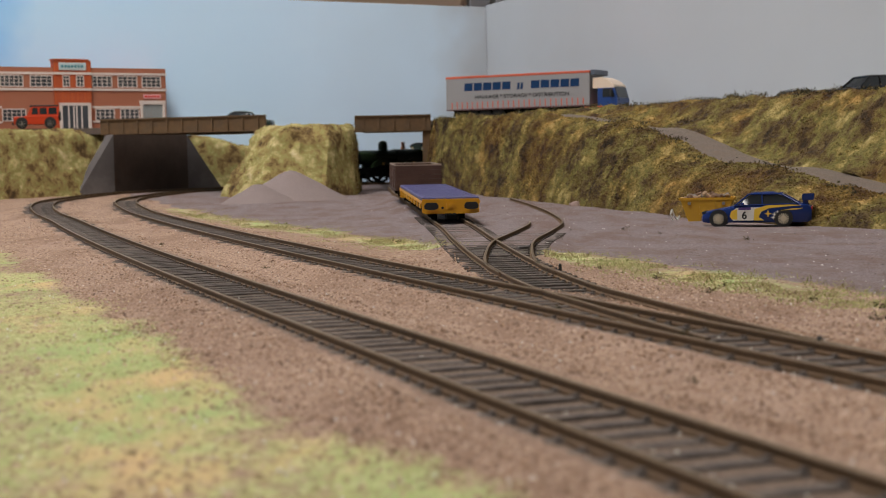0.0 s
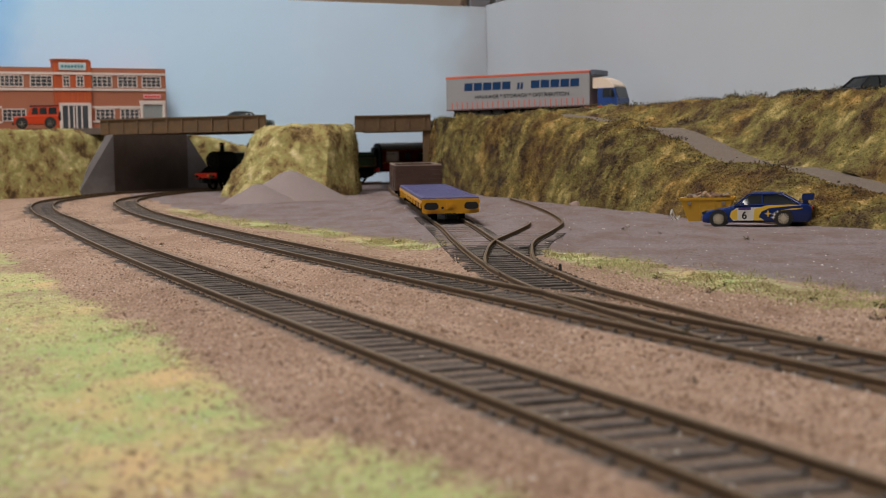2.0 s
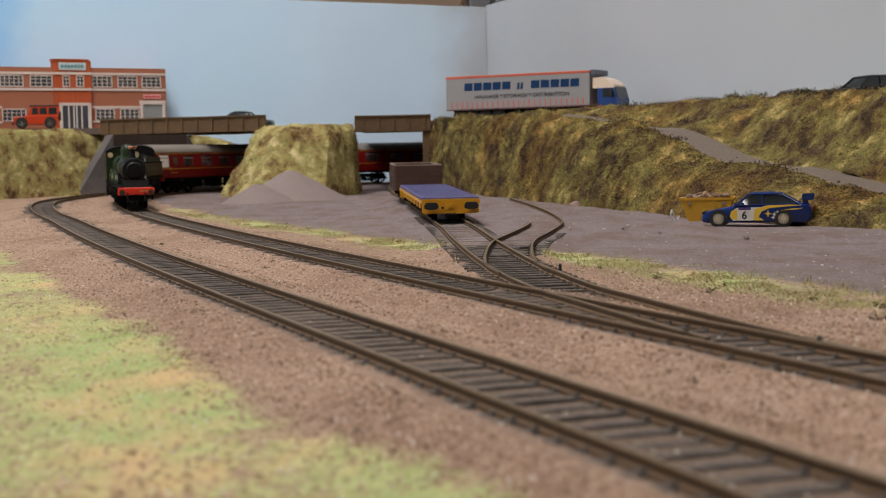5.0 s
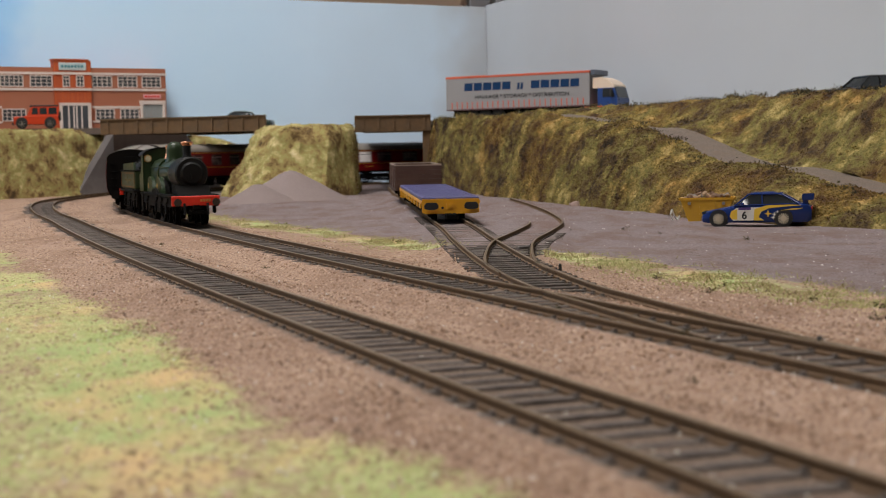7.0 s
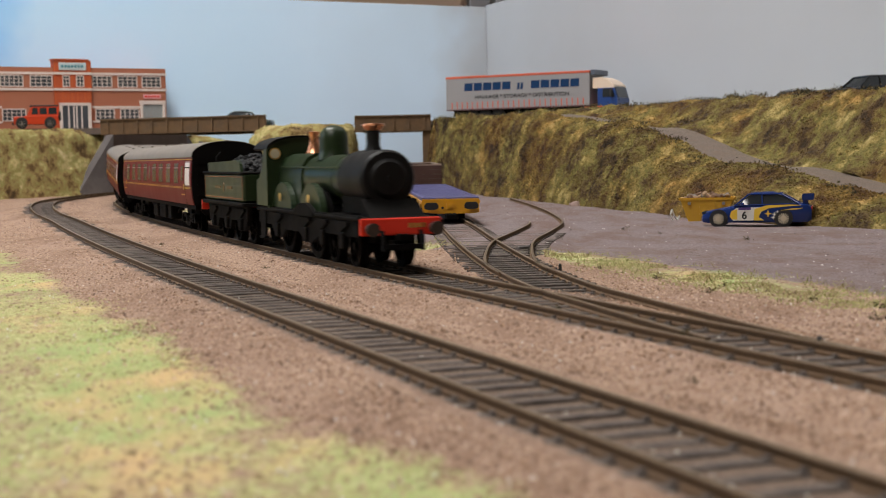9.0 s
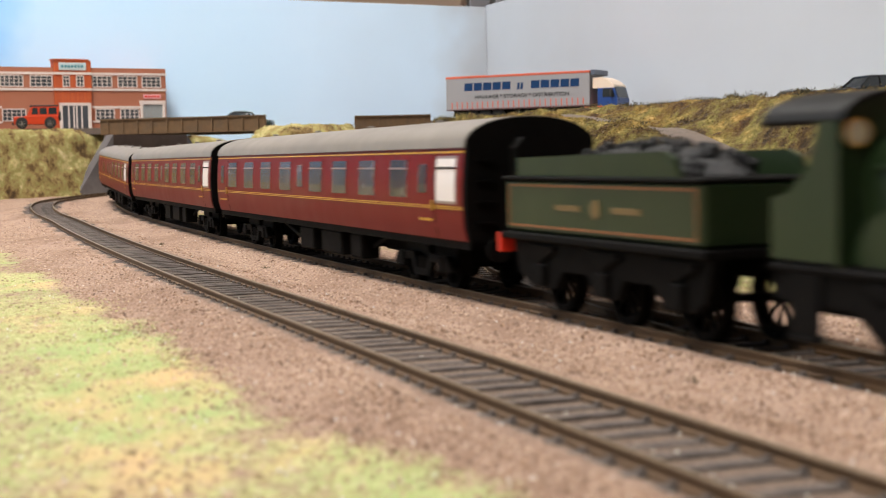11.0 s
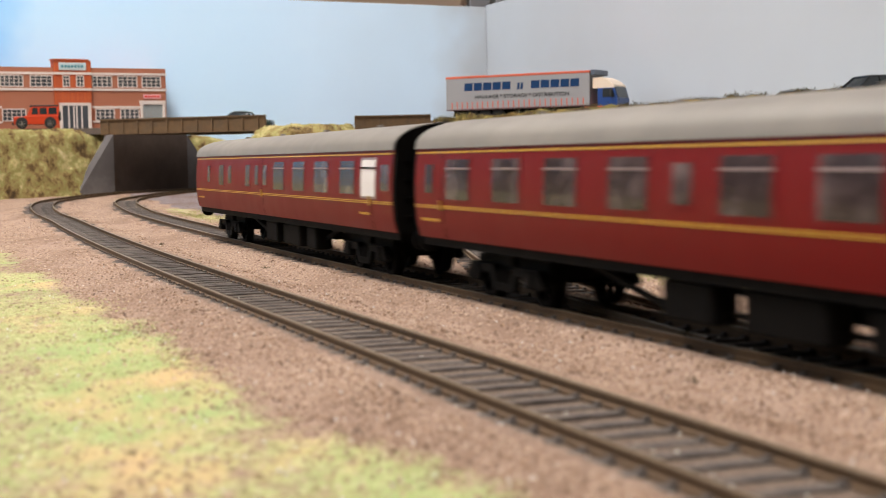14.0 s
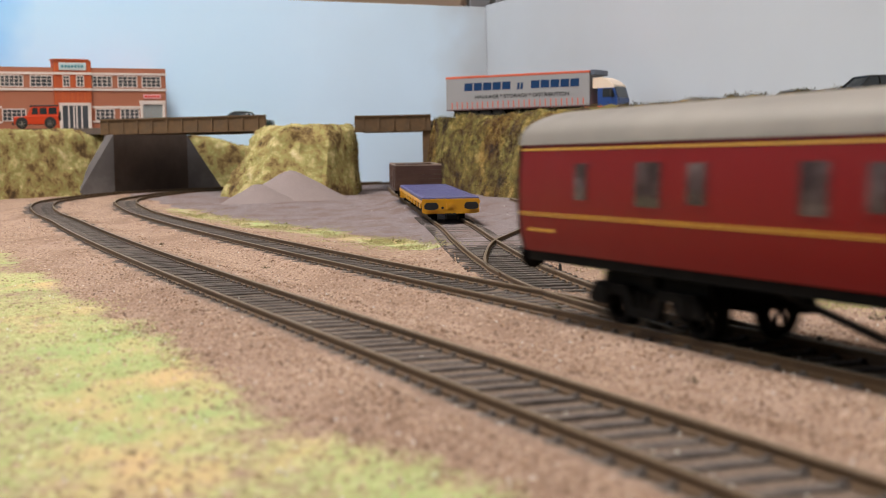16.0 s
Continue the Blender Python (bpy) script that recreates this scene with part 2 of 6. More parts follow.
def room():
    wallpaper = paint("cream_wall_paint", (0.42, 0.35, 0.29), 0.8, 0.1, 3)
    floor_mat = paint("brown_carpet", (0.20, 0.15, 0.11), 0.95, 0.3, 60)
    white = paint("white_ceiling_paint", (0.8, 0.8, 0.78), 0.8, 0.05, 3)
    for nm, b, m in (("floor", (-2600, -2200, -1000, 2600, 4200, -950), floor_mat), ("ceiling", (-2600, -2200, 1450, 2600, 4200, 1500), white),
                     ("wall_north", (-2600, 4200, -950, 2600, 4300, 1450), white), ("wall_south", (-2600, -2300, -950, 2600, -2200, 1450), wallpaper),
                     ("wall_east", (2600, -2200, -950, 2700, 4200, 1450), wallpaper)):
        bm = bmesh.new()
        box(bm, *b)
        tagged(part(nm, bm, m), "plain painted surface of the hobby room", "wall", kind="structure")
    # west wall with the window opening
    bm = bmesh.new()
    box(bm, -2700, -2200, -950, -2600, 700, 1450)
    box(bm, -2700, 1900, -950, -2600, 4200, 1450)
    box(bm, -2700, 700, -950, -2600, 1900, 400)
    box(bm, -2700, 700, 1400, -2600, 1900, 1450)
    tagged(part("wall_west", bm, wallpaper), "cream painted wall with a window opening", "wall", kind="structure")
    # unseen housings added over the lamps, the front fill included
    glow = Nodes("lamp_diffuser")
    glow.done((0.9, 0.9, 0.9), 0.5)
    glow.b.inputs["Emission Color"].default_value = (1, 0.95, 0.88, 1)
    glow.b.inputs["Emission Strength"].default_value = 2.0
    for x, y, sx, sy in ((-500, 850, 420, 270), (-600, -350, 320, 320), (750, 1150, 320, 320)):
        t = thing("ceiling_light", mpose(x, y, 1450), "flat white light panel added out of view on the ceiling", "ceiling light")
        bm = bmesh.new()
        box(bm, -sx, -sy, -30, sx, sy, -1, 4)
        part("frame", bm, white, t)
        bm = bmesh.new()
        box(bm, -sx + 20, -sy + 20, -34, sx - 20, sy - 20, -30.5)
        part("diffuser", bm, glow.mat, t)
    # pale cupboard and a white vertical blind far behind the boards
    t = thing("cupboard", mpose(-250, 3700, -950), "pale beech cupboard standing far behind the layout", "cupboard")
    wood = paint("pale_beech", (0.72, 0.50, 0.36), 0.5, 0.25, 12)
    bm = bmesh.new()
    box(bm, -500, 0, 0, 320, 400, 1900, 6)
    part("body", bm, wood, t)
    for x in (-490, -85):
        bm = bmesh.new()
        box(bm, x, -18, 60, x + 395, -1, 1880, 4)
        d = part("door", bm, wood, t)
        bm = bmesh.new()
        box(bm, x + 360, -34, 900, x + 372, -18, 1040, 3)
        part("handle", bm, HEAD, d)
    t = thing("vertical_blind", mpose(330, 3650, -950), "white vertical louvre blind, half open", "blind")
    slat = paint("white_blind_cloth", (0.75, 0.76, 0.82), 0.7, 0.1, 8)
    for i in range(14):
        bm = bmesh.new()
        box(bm, -36, -2, 0, 36, 2, 1850)
        part("slat", bm, slat, t, at=mpose(-230 + i * 62, 0, 40, 50))


def smooth01(v, a, b):
    t = min(max((v - a) / (b - a), 0), 1)
    return t * t * (3 - 2 * t)


def seg_dist(x, y, pts):
    best = 1e9
    for (ax, ay), (bx, by) in zip(pts, pts[1:]):
        dx, dy = bx - ax, by - ay
        u = min(max(((x - ax) * dx + (y - ay) * dy) / (dx * dx + dy * dy), 0), 1)
        best = min(best, math.hypot(x - ax - u * dx, y - ay - u * dy))
    return best


BANK_BASE = [(-15, 1404), (-7, 1340), (42, 1160), (83, 1011), (134, 853), (183, 727), (215, 665), (300, 500), (420, 260)]
VERGE_IN = [(-196, 1120), (-165, 1030), (-120, 905), (-78, 800), (-35, 690), (-8, 615)]
VERGE_YARD = [(44, 560), (64, 500), (80, 440), (98, 380), (118, 320), (140, 260)]
FRONT_GRASS = [(-330, 1000), (-213, 720), (-124, 493), (-58, 320), (-28, 242), (-10, 205), (8, 170), (34, 110)]
IN_A = np.array(TRACK_IN)
OUT_A = np.array(TRACK_OUT)
YARD_A = np.array(SIDING[::4] + SPUR[::4])


def main_dist(x, y):
    return min(np.hypot(IN_A[:, 0] - x, IN_A[:, 1] - y).min(), np.hypot(OUT_A[:, 0] - x, OUT_A[:, 1] - y).min())


def side_of(x, y, pts):
    """Positive on the near (lens) side of a line of points that runs from far to near."""
    best, sg = 1e9, 0
    for (ax, ay), (bx, by) in zip(pts, pts[1:]):
        dx, dy = bx - ax, by - ay
        u = min(max(((x - ax) * dx + (y - ay) * dy) / (dx * dx + dy * dy), 0), 1)
        wx, wy = x - ax - u * dx, y - ay - u * dy
        d = math.hypot(wx, wy)
        if d < best:
            best, sg = d, (1 if dy * wx - dx * wy > 0 else -1)
    return best * sg


def regions(x, y):
    """Share of grass and of yard cinders at a place on the board."""
    g = smooth01(side_of(x, y, FRONT_GRASS), -12, 14) * 0.68
    w = 26 if y > 640 else 18
    g = max(g, 0.64 * (1 - smooth01(seg_dist(x, y, VERGE_IN), 3, w)))
    g = max(g, 0.62 * (1 - smooth01(seg_dist(x, y, VERGE_YARD), 4, 28)))
    right = smooth01(-side_of(x, y, VERGE_YARD), 2, 20) if y < 600 else smooth01(-side_of(x, y, VERGE_IN), 4, 18)
    if y >= 600:
        right = max(right, smooth01(x, -5, 14))
    return g, right


def lift(x, y):
    """The board climbs gently towards the bridges, soonest along the siding."""
    line_rise = 5.0 * smooth01(y, 1030, 1260) + 2.0 * smooth01(y, 1260, 1450)
    return max(6.0 * smooth01(y, 720, 1250) * smooth01(x, -75, -25), line_rise)


def height(x, y):
    """Relief of the board: the beds of the lines stand a little proud."""
    d = main_dist(x, y)
    z = -0.5 * smooth01(d, 18, 42) if y < 1500 else 0.0
    z += 1.1 * noise.noise((x * 0.02, y * 0.02, 0.3)) + 0.45 * noise.noise((x * 0.11, y * 0.11, 3.1))
    if d < 17:
        z = z * 0.25 + 0.8 + 0.75 * smooth01(d, 10, 12.5)
    else:
        z = z * min(1, (d - 17) / 10 + 0.15) + 1.4 * (1 - smooth01(d, 17, 27))
    if 400 < y < 1300 and -40 < x < 80:
        near = math.sqrt(((YARD_A - (x, y)) ** 2).sum(1).min())
        if near < 18:
            z = z * 0.2 + 0.55 if y < 600 and near < 13 else max(z, z * 0.2 + 1.25 * (1 - smooth01(near, 13, 18)))
    return z + lift(x, y)


def ground():
    """One sheet, fine near the lens and coarser behind."""
    ys = [60]
    while ys[-1] < 1900:
        ys.append(ys[-1] + max(2.4, ys[-1] * 0.0085))
    us = np.linspace(-0.62, 0.62, 190)
    verts, ga, ya, fa = [], [], [], []
    for y in ys:
        for u in us:
            x = u * (y + 130)
            g, r = regions(x, y)
            verts.append((x, y, height(x, y)))
            ga.append(g)
            ya.append(r)
            near = main_dist(x, y)
            if 360 < y < 620 and -20 < x < 80:
                near = min(near, 2 + math.sqrt(((YARD_A - (x, y)) ** 2).sum(1).min()))
            fa.append(1 - smooth01(near, 9.5, 14))
    n = len(us)
    faces = [(j * n + i, j * n + i + 1, (j + 1) * n + i + 1, (j + 1) * n + i) for j in range(len(ys) - 1) for i in range(n - 1)]
    tagged(raw("ground", verts, faces, GROUND, attrs={"grass": ga, "yard": ya, "four_foot": fa}, smooth=True), "brown stone scatter and grass on a model railway board", "ground", kind="structure")
    wood = paint("plywood_board", (0.42, 0.30, 0.17), 0.7, 0.3, 20)
    bm = bmesh.new()
    box(bm, -1250, 40, -22, 1250, 1905, -4)
    tagged(part("baseboard", bm, wood), "plywood baseboard carrying the model railway", "baseboard", kind="structure")
    for x in (-1150, 1150):
        for y in (150, 1800):
            t = thing("trestle_leg", mpose(x, y, -950), "plain timber leg under the baseboard", "leg", "legs of the baseboard")
            bm = bmesh.new()
            box(bm, -25, -25, 0, 25, 25, 926, 2)
            part("post", bm, wood, t)


def sky_boards():
    """Two painted boards that meet in a corner; the line runs out under the lower edge of one."""
    bm = bmesh.new()
    a, b = Vector((56, 1780)), Vector((-760, 1413))
    off = Vector((-0.41, 0.912)) * 9
    for z0, za, zb in ((-4, 212, 222),):
        lo = [bm.verts.new((*p, z0)) for p in (a, b, b + off, a + off)]
        hi = [bm.verts.new((p[0], p[1], z)) for p, z in ((a, za), (b, zb), (b + off, zb), (a + off, za))]
        for i in range(4):
            bm.faces.new((lo[i], lo[(i + 1) % 4], hi[(i + 1) % 4], hi[i]))
        bm.faces.new(lo[::-1])
        bm.faces.new(hi)
    tagged(part("backdrop_left", bm, SKY), "blue painted sky board behind the layout", "backdrop", kind="structure")
    bm = bmesh.new()
    c, d = Vector((56.5, 1780)), Vector((620, 273))
    off = Vector((0.936, 0.35)) * 9

    def slab(p, q, z0, z1):
        lo = [bm.verts.new((*v, z0)) for v in (p, q, q + off, p + off)]
        hi = [bm.verts.new((*v, z1)) for v in (p, q, q + off, p + off)]
        for i in range(4):
            bm.faces.new((lo[i], lo[(i + 1) % 4], hi[(i + 1) % 4], hi[i]))
        bm.faces.new(lo[::-1])
        bm.faces.new(hi)
    slab(c, d, 62, 214)
    slab(c.lerp(d, 0.20), d, -4, 62)
    tagged(part("backdrop_right", bm, SKY), "grey painted sky board with a gap for the line", "backdrop", kind="structure")


RAIL_TOP = 3.0


def sweep(bm, pts, off, prof, z=0.0, climb=False):
    """Sweeps a small profile of (across, up) along a polyline at a sideways offset."""
    rings = []
    for i, p in enumerate(pts):
        a, b = pts[max(i - 1, 0)], pts[min(i + 1, len(pts) - 1)]
        d = Vector((b[0] - a[0], b[1] - a[1])).normalized()
        nx, ny = d.y, -d.x
        rings.append([bm.verts.new((p[0] + nx * (off + u), p[1] + ny * (off + u), z + w)) for u, w in prof])
        if climb:
            for v in rings[-1]:
                v.co.z += lift(v.co.x, v.co.y)
    m = len(prof)
    for r, q in zip(rings, rings[1:]):
        for k in range(m):
            bm.faces.new((r[k], r[(k + 1) % m], q[(k + 1) % m], q[k]))
    bm.faces.new(rings[0])
    bm.faces.new(rings[-1][::-1])


FOOT = [(-0.85, 0.65), (0.85, 0.65), (0.85, 1.4), (0.25, 1.6), (0.25, 2.3), (0.48, 2.42), (0.48, 2.88), (-0.48, 2.88), (-0.48, 2.42), (-0.25, 2.3), (-0.25, 1.6), (-0.85, 1.4)]
TOP = [(-0.46, 2.885), (0.46, 2.885), (0.36, 3.0), (-0.36, 3.0)]


def cut(pts, a, b):
    """The stretch of a polyline between two lengths."""
    out, run = [], 0.0
    for p, q in zip(pts, pts[1:]):
        if a <= run <= b:
            out.append(p)
        run += math.dist(p, q)
    return out


def sleeper_mesh(length):
    bm = bmesh.new()
    box(bm, -1.25, -length / 2, -1.2, 1.25, length / 2, 0.55, 0.2)
    for y in (-8.25, 8.25):
        for dy in (-1.5, 1.5):
            box(bm, -0.6, y + dy * 0.75 - 0.4, 0.5, 0.6, y + dy * 0.75 + 0.4, 1.0)
    bmesh.ops.scale(bm, vec=(MM, MM, MM), verts=bm.verts)
    me = bpy.data.meshes.new("sleeper")
    bm.to_mesh(me)
    bm.free()
    me.materials.append(SLEEPER)
    return me


def track(name, pts, label, sleepers, pitch=7.4, skip=lambda x, y: False, rails=((-8.25, None), (8.25, None)), climb=False):
    t = tagged(thing(name, Matrix(), label, "railway track"), kind="structure")
    for off, span in rails:
        use = pts if span is None else cut(pts, *span)
        bm = bmesh.new()
        sweep(bm, use, off, FOOT, climb=climb)
        r = part("rail", bm, RUST, t, "rust brown rail")
        bm = bmesh.new()
        sweep(bm, use, off, TOP, climb=climb)
        part("rail_head", bm, HEAD, r, "worn rail head")
    run, nxt, count = 0.0, 3.0, 0
    rng = random.Random(len(pts))
    for p, q in zip(pts, pts[1:]):
        d = math.dist(p, q)
        while nxt <= run + d:
            f = (nxt - run) / d
            x, y = p[0] + (q[0] - p[0]) * f, p[1] + (q[1] - p[1]) * f
            nxt += pitch
            if skip(x, y):
                continue
            ob = new("sleeper", sleepers)
            ob.parent = t
            ob.matrix_basis = mpose(x, y, rng.uniform(0.52, 0.82) + (lift(x, y) if climb else 0), math.degrees(math.atan2(q[1] - p[1], q[0] - p[0])) + rng.uniform(-1, 1))
            count += 1
        run += d
    return t


def tracks():
    s = sleeper_mesh(29)

    def far(x, y):
        return y < 90 or y > 1240 or x > 260

    def far_in(x, y):
        return y < 150 or y > 1240 or x > 260
    track("track_outer", TRACK_OUT, "outer main line with rusty rails and weathered sleepers", s, skip=far, climb=True)
    track("track_inner", TRACK_IN, "inner main line with rusty rails and weathered sleepers", s, skip=far_in, climb=True)
    track("track_siding", SIDING, "worn siding track leaving the main line at a set of points", s, skip=lambda x, y: y < 372 or 880 < y or main_dist(x, y) < 9, rails=((-8.25, (60, 1250)), (8.25, (28, 1250))), climb=True, pitch=9.0)
    track("track_spur", SPUR, "curving spur track half sunk in yard cinders", s, skip=lambda x, y: y < 545 or y > 690, rails=((-8.25, (0, 335)), (8.25, None)), climb=True)


# ---- banks, road, bridges ----
def bank_profile(i):
    zc = (70, 72, 70, 56.5, 28.5, 13, 9, 3, 1)[i]
    zr = (69, 69, 68, 54, 27, 13, 9, 5, 4)[i]
    zu = (70, 70, 72, 74, 71, 72, 73, 74, 74)[i]
    wf = (0.16, 0.22, 0.75, 1, 1, 1, 1, 1, 1)[i]
    return zc, zr, zu, wf


def lump(x, y, z):
    """Rounded foam clumps with creases between them."""
    p = Vector((x, y, z)) / 17.0
    return 6.5 * abs(noise.noise(p)) + 3.2 * abs(noise.noise(p * 2.3 + Vector((7, 3, 1)))) + 0.9 * noise.noise(p * 6) - 2.0


def banks():
    """Right-hand embankment with a ramp road cut across it."""
    cols = list(range(0, 136, 3)) + [150, 190, 260, 330]
    verts, n = [], len(cols)
    samples = []
    for k, (a, b) in enumerate(zip(BANK_BASE, BANK_BASE[1:])):
        m = max(2, int(math.dist(a, b) / 3.5))
        for j in range(m):
            samples.append((k, j / m))
    for k, f in samples:
        a, b = BANK_BASE[k], BANK_BASE[k + 1]
        e = f * f * (3 - 2 * f)
        x, y = a[0] + (b[0] - a[0]) * f, a[1] + (b[1] - a[1]) * f
        p, q = bank_profile(k), bank_profile(k + 1)
        zc, zr, zu, wf = (p[i] + (q[i] - p[i]) * e for i in range(4))
        for c in cols:
            if c <= 42:
                z = zc * (math.sin(min(c / 42, 1) * math.pi / 2) ** 0.9)
            elif c <= 76:
                z = zc + (zr - zc) * smooth01(c, 42, 52)
            else:
                z = zr + (zu - zr) * smooth01(c, 76, 124) - 9 * smooth01(c, 136, 190)
            rough = 1.0 if c < 47 or c > 79 else 0.12
            wob = 4.5 * noise.noise((x * 0.03, y * 0.03, c * 0.05))
            edge = 0 if c == 0 else 1
            c = c * wf
            px_, py_ = x + 0.95 * c, y + 0.30 * c
            d = lump(px_, py_, z) * rough * edge
            w = wob * rough * edge
            verts.append((px_ + w - 0.6 * d, py_ + 0.5 * w - 0.3 * d, (z if c else -3) + 0.8 * w + 0.6 * d))
    lo = list(range(0, cols.index(48) + 1))
    rd = list(range(cols.index(48), cols.index(78) + 1))
    up = list(range(cols.index(78), n))

    def strip(idx):
        return [(j * n + i, j * n + i + 1, (j + 1) * n + i + 1, (j + 1) * n + i) for j in range(len(samples) - 1) for i in idx[:-1]]
    tagged(raw("embankment", verts, strip(lo), BANK, smooth=True), "grassy embankment of green and straw foam scatter", "embankment", kind="structure")
    tagged(raw("ramp_road", verts, strip(rd), ASPHALT, smooth=True), "grey ramp road climbing along the embankment", "road", kind="structure")
    tagged(raw("embankment_upper", verts, strip(up), BANK, smooth=True), "upper grassy bank with dark scrub along its crest", "embankment", kind="structure")
    return verts, n, cols


def mound(name, outline, zfun, label, step=3.0, mat=None, centre=None, taper=0.32):
    """A rounded grassy block over an outline (convex), skirted down to the board."""
    bm = bmesh.new()
    cx = sum(p[0] for p in outline) / len(outline)
    cy = sum(p[1] for p in outline) / len(outline)
    if centre:
        cx, cy = centre
    ring = []
    for a, b in zip(outline, outline[1:] + outline[:1]):
        m = max(2, int(math.dist(a, b) / step))
        ring += [(a[0] + (b[0] - a[0]) * j / m, a[1] + (b[1] - a[1]) * j / m) for j in range(m)]
    levels = [(k / 22, 1 - taper * k / 22) for k in range(21)] + [(0.975, 0.94 - taper), (1.0, 0.86 - taper), (1.0, 0.72 - taper), (1.0, 0.35), (1.0, 0.15)]
    rows = []
    for h, sc in levels:
        row = []
        for x, y in ring:
            px_, py_ = cx + (x - cx) * sc, cy + (y - cy) * sc
            z = zfun(px_, py_) * h
            w = 4.0 * noise.noise((px_ * 0.05, py_ * 0.05, h * 3)) if h else 0
            d = lump(px_, py_, z) if h else 0
            o = Vector((x - cx, y - cy)).normalized() * (d * 0.7 + w * 0.4)
            row.append(bm.verts.new((px_ + o.x, py_ + o.y, z - 3 * (h == 0) + d * (0.25 + 0.3 * h) + 0.4 * w)))
        rows.append(row)
    for r, q in zip(rows, rows[1:]):
        for i in range(len(ring)):
            bm.faces.new((r[i], r[(i + 1) % len(ring)], q[(i + 1) % len(ring)], q[i]))
    bm.faces.new(rows[-1])
    return tagged(part(name, bm, mat or STRAW_BANK, smooth=True), label, "embankment", kind="structure")


def slab(name, outline, z0, z1, mat, parent=None, label=""):
    bm = bmesh.new()
    prism(bm, outline, "z", z0, z1)
    return part(name, bm, mat, parent, label)


ABUT_L, ABUT_R = (-320, 1468), (-264, 1562)


def bridges():
    # plateau left of the bridge, with the works yard
    mound("embankment_left", [(-560, 1180), (-470, 1270), (-380, 1400), (-330, 1470), (-318, 1505), (-300, 1640), (-700, 1480)], lambda x, y: 70, "grassy bank of straw and green foam below the works", centre=(-345, 1515))
    tagged(slab("works_yard", [(-640, 1360), (-480, 1390), (-405, 1448), (-322, 1480), (-268, 1566), (-262, 1622), (-640, 1450)], 66, 72, ASPHALT), "grey yard surface beside the works", "road", kind="structure")
    # abutment with splayed wings
    t = thing("bridge_abutment", Matrix(), "dark grey concrete abutment with splayed wing walls", "bridge abutment")
    d = Vector((ABUT_R[0] - ABUT_L[0], ABUT_R[1] - ABUT_L[1])).normalized()
    nb = Vector((-d.y, d.x))
    L, R = Vector(ABUT_L), Vector(ABUT_R)
    # brown wall, with the shade under the deck put into its colour
    slab("wall", [tuple(L), tuple(R), tuple(R + nb * 12), tuple(L + nb * 12)], -3, 65.5, paint("deck_shaded_wall", (0.085, 0.055, 0.042), 0.9, 0.4, 50, 0, 0.0003, (0.13, 0.095, 0.075), 0.4), t, "brown wall under the bridge, coloured darker for the deck's shade")
    for base, out in ((L, Vector((-34, -26))), (R, Vector((34, 36)))):
        bm = bmesh.new()
        tip = base + out
        th = nb * 9
        v = [(*base, -3), (*tip, -3), (*(base.lerp(tip, 0.9)), 8), (*base, 65)]
        f = [bm.verts.new(p) for p in v]
        g = [bm.verts.new((p[0] + th.x, p[1] + th.y, p[2])) for p in v]
        bm.faces.new(f)
        bm.faces.new(g[::-1])
        for i in range(4):
            bm.faces.new((f[i], f[(i + 1) % 4], g[(i + 1) % 4], g[i]))
        part("wing_wall", bm, CONCRETE, t)
    # bank behind the line between the bridges
    mound("embankment_behind", [(-282, 1582), (-225, 1602), (-180, 1626), (-128, 1664), (-134, 1684), (-278, 1622)], lambda x, y: 64 - 17 * smooth01(x, -265, -185), "grassy bank behind the curve of the line", taper=0.1)
    mound("embankment_middle", [(-200, 1345), (-160, 1275), (-100, 1278), (-76, 1330), (-76, 1420), (-84, 1478), (-130, 1462), (-186, 1410)], lambda x, y: 67, "steep grassy mound between the two bridges", centre=(-92, 1385))

    def bridge(a, b, back, z0, z1, label, ribs):
        t = thing("road_bridge", Matrix(), label, "bridge")
        a, b, back = Vector(a), Vector(b), Vector(back)
        d = (b - a).normalized()
        n = Vector((d.y, -d.x))
        th = Vector((-n.x, -n.y)) * 3.5
        slab("girder", [tuple(a), tuple(b), tuple(b + th), tuple(a + th)], z0, z1, TIMBER, t)
        slab("girder", [tuple(a + back), tuple(b + back), tuple(b + back + th), tuple(a + back + th)], z0, z0 + 5.5, TIMBER, t)
        slab("deck", [tuple(a + th), tuple(b + th), tuple(b + back), tuple(a + back)], z0 + 0.4, z0 + 2.2, TIMBER, t)
        slab("coping", [tuple(a + n * 1.2), tuple(b + n * 1.2), tuple(b + th), tuple(a + th)], z1 + 0.01, z1 + 1.3, TIMBER, t)
        ln = (b - a).length
        for i in range(ribs):
            p = a + d * (ln * (i + 0.5) / ribs)
            slab("stiffener", [tuple(p), tuple(p + d * 1.6), tuple(p + d * 1.6 + n * 1.3), tuple(p + n * 1.3)], z0 + 0.6, z1 - 0.8, TIMBER, t)
        return t
    bridge((-326, 1440), (-163, 1395), (70, 118), 64.5, 78, "brown timber-sided road bridge over the running lines", 11)
    bridge((-80, 1400), (-9, 1400), (6, 60), 61.5, 75.5, "brown timber-sided road bridge over the siding", 5)
    # deck added over the hidden line to keep light off the coaches
    tagged(slab("shade_deck", [(-84, 1464), (-4, 1464), (12, 1690), (-86, 1650)], 69.6, 72.4, ASPHALT), "grey deck added behind the small bridge to shade the line", "road", kind="structure")
    t = thing("bridge_pier", Matrix(), "dark upright pier at the end of the small bridge", "pier")
    slab("post", [(-17, 1402), (-9, 1402), (-5, 1458), (-13, 1458)], -3, 61.4, TIMBER, t)
